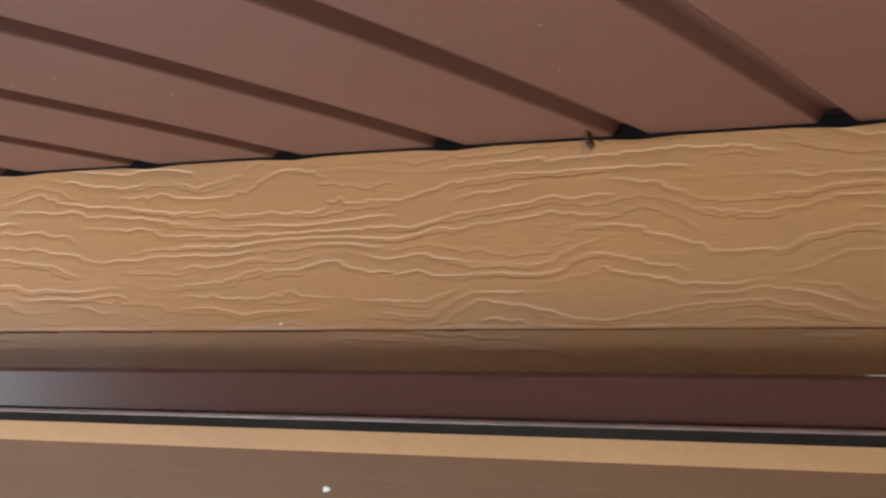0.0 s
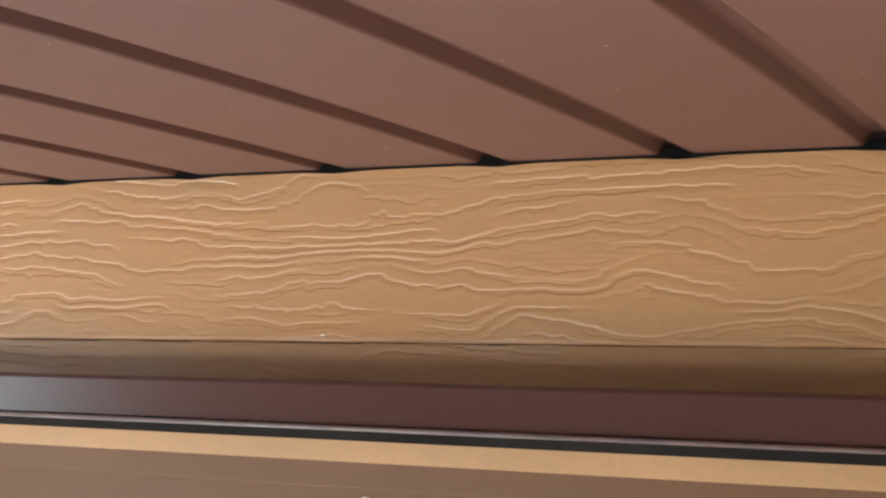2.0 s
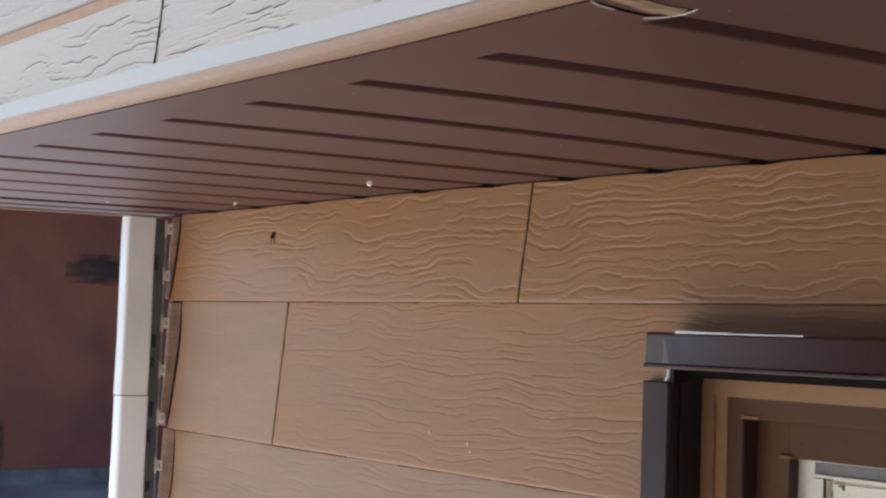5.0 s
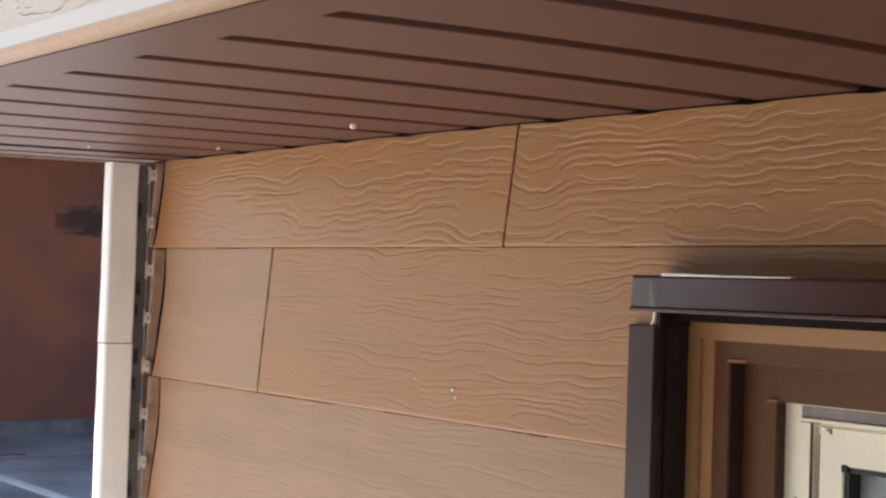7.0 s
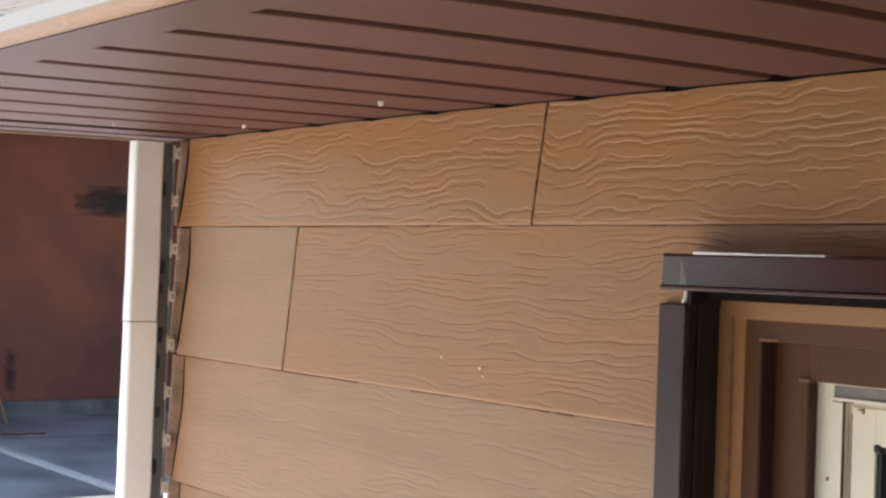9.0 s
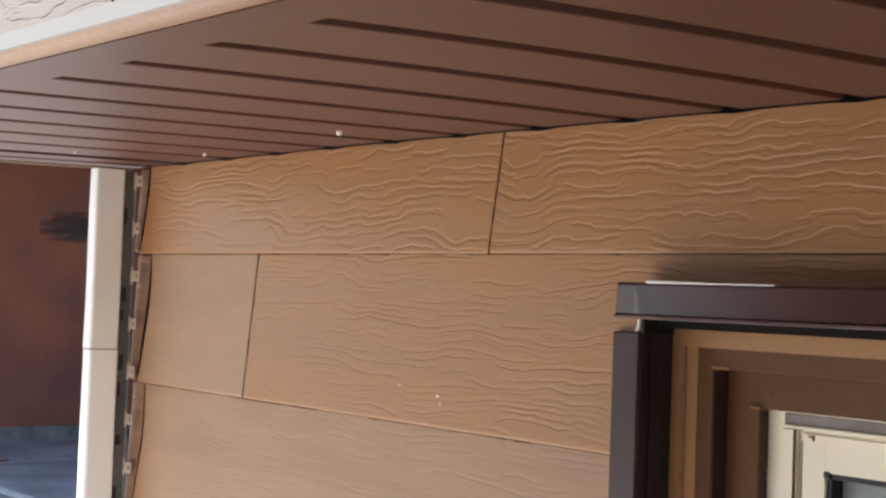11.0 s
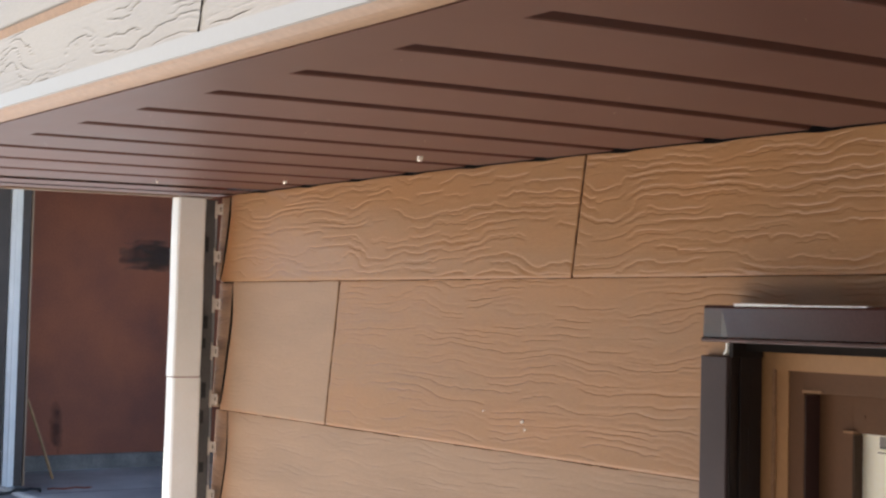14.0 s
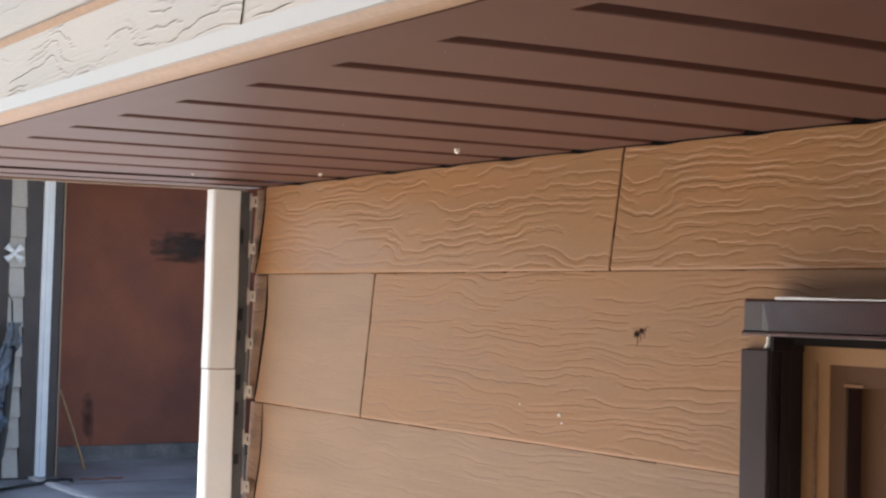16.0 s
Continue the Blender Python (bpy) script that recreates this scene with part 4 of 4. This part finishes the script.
def hanging_tarp():
    ob = thing("tarp_bundle", (GX + 0.15, 2.1, 0.03), "crumpled slate-blue tarp hanging by the garage corner", "tarp")
    bm = bmesh.new()
    rows = []
    for k in range(34):
        f = k / 33
        z = 0.30 + 1.08 * f
        cy = 2.13 + 0.25 * f ** 0.8 + 0.02 * math.sin(9 * f)
        ring_ = []
        for j in range(22):
            a = 2 * math.pi * j / 22
            r = (0.105 * (1 - 0.62 * f) + 0.008) * (1 + 0.75 * noise.noise((math.cos(a) * 2.6, math.sin(a) * 2.6, 11 * f)) + 0.26 * math.sin(4 * a + 19 * f))
            ring_.append(bm.verts.new((GX + 0.16 + 0.6 * r * math.cos(a), cy + r * math.sin(a), z)))
        rows.append(ring_)
    for one, two in zip(rows, rows[1:]):
        for j in range(22):
            bm.faces.new((one[j], one[(j + 1) % 22], two[(j + 1) % 22], two[j]))
    bm.faces.new(rows[0][::-1])
    bm.faces.new(rows[-1])
    part("folds", bm, TARP, ob)
    part("sleeve", tube([(GX + 0.17, 2.375, 1.18), (GX + 0.17, 2.352, 0.80), (GX + 0.17, 2.325, 0.45), (GX + 0.17, 2.290, 0.24), (GX + 0.17, 2.21, 0.14), (GX + 0.17, 2.10, 0.12), (GX + 0.17, 1.98, 0.18)], lambda f: 0.030 + 0.022 * f, 9), BLACK, ob, "black drooping sleeve", True)
    part("cord", tube([(GX + 0.16, 2.37, 1.36), (GX + 0.10, 2.38, 1.56), (GX + 0.03, 2.37, 1.62)], 0.008), BLACK, ob)


hanging_tarp()
lie = [(-9.6, 1.55, 0.026), (-10.0, 1.88, 0.026), (-10.28, 2.15, 0.026), (-10.46, 2.39, 0.026), (-10.52, 2.57, 0.030), (-10.56, 2.64, 0.048), (-10.60, 2.72, 0.039), (-10.68, 2.80, 0.039), (-10.60, 2.86, 0.039), (-10.50, 2.83, 0.039)]
tagged(new("cable", finish("cable", tube(lie, 0.014), BLACK, True)), "black cable lying loose across the concrete slab", "cable")
lie = [(-10.62 - 0.04 * math.sin(2.1 * k), 2.94 + 0.065 * k, 0.033) for k in range(7)]
tagged(new("cord", finish("cord", tube(lie, 0.008), RUST, True)), "thin rust-red cord lying on the concrete slab", "cord")


def shrub(x, y, seed, height, spread=1.0, wall_y=9.0):
    ob = thing("shrub", (x, y, 0), "loose pale shrub with small white blossom beside the garage", "shrub")
    r = random.Random(seed)
    stems = bmesh.new()
    tips = []
    for _ in range(16):
        a, lean = r.uniform(0, 6.283) if wall_y > 5 else r.uniform(3.3, 6.1), r.uniform(0.1, 0.55) * spread
        pts = [(x + lean * f * f * math.cos(a) + r.uniform(-0.02, 0.02), y + lean * f * f * math.sin(a), height * f * r.uniform(0.92, 1.0)) for f in (0, 0.25, 0.5, 0.75, 1.0)]
        one = tube(pts, lambda f: 0.014 * (1 - 0.8 * f), 5)
        me = bpy.data.meshes.new("stem")
        one.to_mesh(me)
        one.free()
        stems.from_mesh(me)
        tips += pts[1:]
    part("stems", stems, BARK, ob)
    for name, mat, count, size in (("leaves", LEAF, 2600, 0.035), ("blossom", PETAL, 1100, 0.022)):
        vs, fs = [], []
        for _ in range(count):
            px, py, pz = r.choice(tips)
            c = Vector((px + r.gauss(0, 0.13 * spread), py + r.gauss(0, 0.13 * spread), max(0.03, pz + r.gauss(0, 0.16))))
            c.y = min(c.y, wall_y - r.uniform(0.0, 0.04))
            q = Euler((r.uniform(0, 6.3), r.uniform(0, 6.3), r.uniform(0, 6.3))).to_matrix()
            s = size * r.uniform(0.6, 1.3)
            n = len(vs)
            vs += [c + q @ Vector(p) for p in ((-s, 0, 0), (0, -s * 0.45, s * 0.15), (s, 0, 0), (0, s * 0.45, s * 0.15))]
            fs.append((n, n + 1, n + 2, n + 3))
        me = bpy.data.meshes.new(name)
        me.from_pydata([tuple(v) for v in vs], [], fs)
        me.materials.append(mat)
        o = new(name, me)
        o.parent = ob
        o.matrix_parent_inverse = Matrix.Translation(-ob.location)


shrub(-11.13, 2.15, 4, 2.7, 0.36, 2.235)
shrub(-12.3, 1.90, 9, 2.9, 0.8)
shrub(-11.9, 1.30, 15, 2.3, 0.9)


# ---------------------------------------------------------------- wasp
def egg(length, r0, r1, sides=10, rings=8):
    """A body segment along -x, from the origin, thickest at a share r1 of its length."""
    bm = bmesh.new()
    pts = []
    for k in range(rings + 1):
        f = k / rings
        rad = r0 * max(0.06, math.sin(math.pi * f ** (math.log(0.5) / math.log(r1))))
        pts.append([bm.verts.new((-length * f, rad * math.cos(a), rad * math.sin(a))) for a in (2 * math.pi * j / sides for j in range(sides))])
    for one, two in zip(pts, pts[1:]):
        for j in range(sides):
            bm.faces.new((one[j], one[(j + 1) % sides], two[(j + 1) % sides], two[j]))
    bm.faces.new(pts[0][::-1])
    bm.faces.new(pts[-1])
    return bm


def make_wasp():
    ob = thing("wasp", (0, 0, 0), "dark russet paper wasp hovering with its legs hanging", "wasp")

    def piece(name, bm, mat, place, smooth=True):
        bm.transform(place)
        return part(name, bm, mat, ob, smooth=smooth)

    piece("head", egg(0.0036, 0.0027, 0.5), WASP_RED, Matrix.Translation((0.0085, 0, 0.0005)))
    piece("thorax", egg(0.0078, 0.0040, 0.45), WASP_DARK, Matrix.Translation((0.0055, 0, 0.0008)))
    piece("waist", tube([(-0.001, 0, 0.0004), (-0.0028, 0, 0.0002)], 0.0006, 6), WASP_DARK, Matrix.Identity(4))
    piece("abdomen", egg(0.0096, 0.0042, 0.40), WASP_DARK, Matrix.Translation((-0.0024, 0, 0.0002)) @ Matrix.Rotation(radians(-22), 4, "Y"))
    for s in (1, -1):
        piece("antenna", tube([(0.0082, s * 0.0008, 0.0016), (0.0105, s * 0.0022, 0.0032), (0.0135, s * 0.0036, 0.0022)], 0.00028, 5), WASP_RED, Matrix.Identity(4))
        for k, (x, dz) in enumerate(((0.004, 0.006), (0.001, 0.009), (-0.0006, 0.013))):
            piece("leg", tube([(x, s * 0.0012, -0.001), (x - 0.002 * k, s * 0.0040, -0.0022), (x - 0.0035 * k, s * 0.0034, -0.004 - dz * 0.5), (x - 0.0045 * k - 0.001, s * 0.0028, -0.004 - dz)], 0.00046, 5), WASP_RED, Matrix.Identity(4))
        for length, back_ in ((0.016, 0.0), (0.011, 0.003)):
            bm = bmesh.new()
            outline = [(0, 0), (0.25, 0.10), (0.6, 0.16), (0.9, 0.12), (1.0, 0.02), (0.85, -0.08), (0.5, -0.12), (0.2, -0.07)]
            lower = [bm.verts.new((-length * v * 1.6, length * u, 0)) for u, v in outline]
            upper = [bm.verts.new((-length * v * 1.6, length * u, 0.00012)) for u, v in outline]
            bm.faces.new(lower[::-1])
            bm.faces.new(upper)
            for i in range(len(outline)):
                bm.faces.new((lower[i], lower[(i + 1) % 8], upper[(i + 1) % 8], upper[i]))
            m = Matrix.Translation((0.003 - back_, s * 0.0012, 0.0026)) @ Matrix.Rotation(radians(58 * s), 4, "Z") @ Matrix.Rotation(radians(18 * s), 4, "X")
            piece("wing", bm, WING, m @ Matrix.Diagonal((1, s, 1, 1)), False)
    return ob


wasp = make_wasp()
for piece in wasp.children:
    piece.data.transform(Matrix.Scale(1.08, 4))
WASP = [
    (0, 1.375, -0.050, 1.858, 150, 58),
    (0.2, 1.528, -0.060, 1.804, 95, 58),
    (0.4, 1.396, -0.060, 1.836, 108, 34),
    (0.5, 1.407, -0.060, 1.824, 108, 34),
    (0.6, 1.400, -0.060, 1.836, 108, 34),
    (0.8, 1.418, -0.060, 1.850, 108, 34),
    (1, 1.394, -0.060, 1.837, 108, 34),
    (1.2, 1.296, -0.070, 1.799, 180, 25),
    (1.3, 1.198, -0.080, 1.778, 180, 25),
    (1.4, 1.085, -0.090, 1.734, 180, 25),
    (1.6, 0.753, -0.100, 1.700, 180, 25),
    (2, 0.199, -0.080, 1.656, 180, 25),
    (2.2, 0.096, -0.060, 1.642, 180, 25),
    (2.3, 0.269, -0.050, 1.660, 125, 25),
    (2.5, 0.037, -0.050, 1.818, 180, 25),
    (2.6, -0.058, -0.050, 1.865, 180, 25),
    (2.9, 0.024, -0.050, 1.824, 125, 25),
    (3, 0.186, -0.050, 1.832, 70, 25),
    (3.2, 0.231, -0.050, 1.850, 15, 25),
    (3.5, -0.511, -0.050, 1.814, 70, 25),
    (3.8, -0.796, -0.050, 1.814, 125, 25),
    (4, -0.707, -0.050, 1.842, 70, 25),
    (4.1, -0.587, -0.050, 1.832, 15, 25),
    (4.4, -0.390, -0.050, 1.856, 0, 25),
    (4.6, -0.550, -0.050, 1.849, 55, 25),
    (4.7, -0.677, -0.050, 1.823, 110, 25),
    (6.8, -1.197, -0.060, 1.785, 165, 25),
    (6.9, -1.336, -0.100, 1.755, 180, 25),
    (7.1, -1.432, -0.160, 1.791, 180, 25),
    (7.3, -1.274, -0.150, 1.824, 125, 25),
    (7.5, -1.244, -0.200, 1.823, 125, 25),
    (7.6, -1.238, -0.150, 1.830, 125, 25),
    (7.7, -1.346, -0.150, 1.802, 180, 25),
    (8.2, -2.300, -0.500, 1.950, 180, 25),
    (9.5, -3.200, 0.300, 2.300, 180, 25),
    (10.8, -3.400, 0.500, 2.400, 180, 25),
    (11.2, -2.300, -0.500, 1.950, 125, 25),
    (11.3, 0.010, -1.000, 1.740, 125, 25),
    (11.4, 0.090, -0.837, 1.775, 150, 25),
    (11.5, 0.092, -0.840, 1.803, 180, 40),
    (11.6, 0.075, -0.881, 1.795, 180, 25),
    (11.7, 0.030, -0.980, 1.780, 180, 25),
    (11.8, -1.200, -0.900, 1.850, 180, 25),
    (12, -2.300, -0.500, 1.950, 180, 25),
    (13, -3.200, 0.400, 2.400, 125, 25),
    (14.3, -2.600, -0.700, 1.900, 70, 25),
    (14.6, -2.100, -0.750, 1.850, 15, 25),
    (14.8, -0.332, -0.800, 1.715, 0, 20),
    (14.9, 0.048, -0.850, 1.792, 0, 20),
    (15, 0.130, -0.860, 1.827, 0, 20),
    (15.1, -0.455, -0.600, 1.708, 55, 20),
    (15.2, -0.731, -0.350, 1.533, 110, 20),
    (15.3, -0.481, -0.120, 1.483, 55, 20),
    (15.4, 0.093, -0.100, 1.558, 0, 20),
    (15.6, 0.314, -0.060, 1.836, 0, 20),
    (15.8, 0.061, -0.060, 1.772, 55, 20),
    (16, 0.030, -0.060, 1.581, 55, 20),
]


def motions():
    walk(wasp, [(t, pose(x, y, z, 0, -pitch, yaw)) for t, x, y, z, yaw, pitch in WASP])


motions()
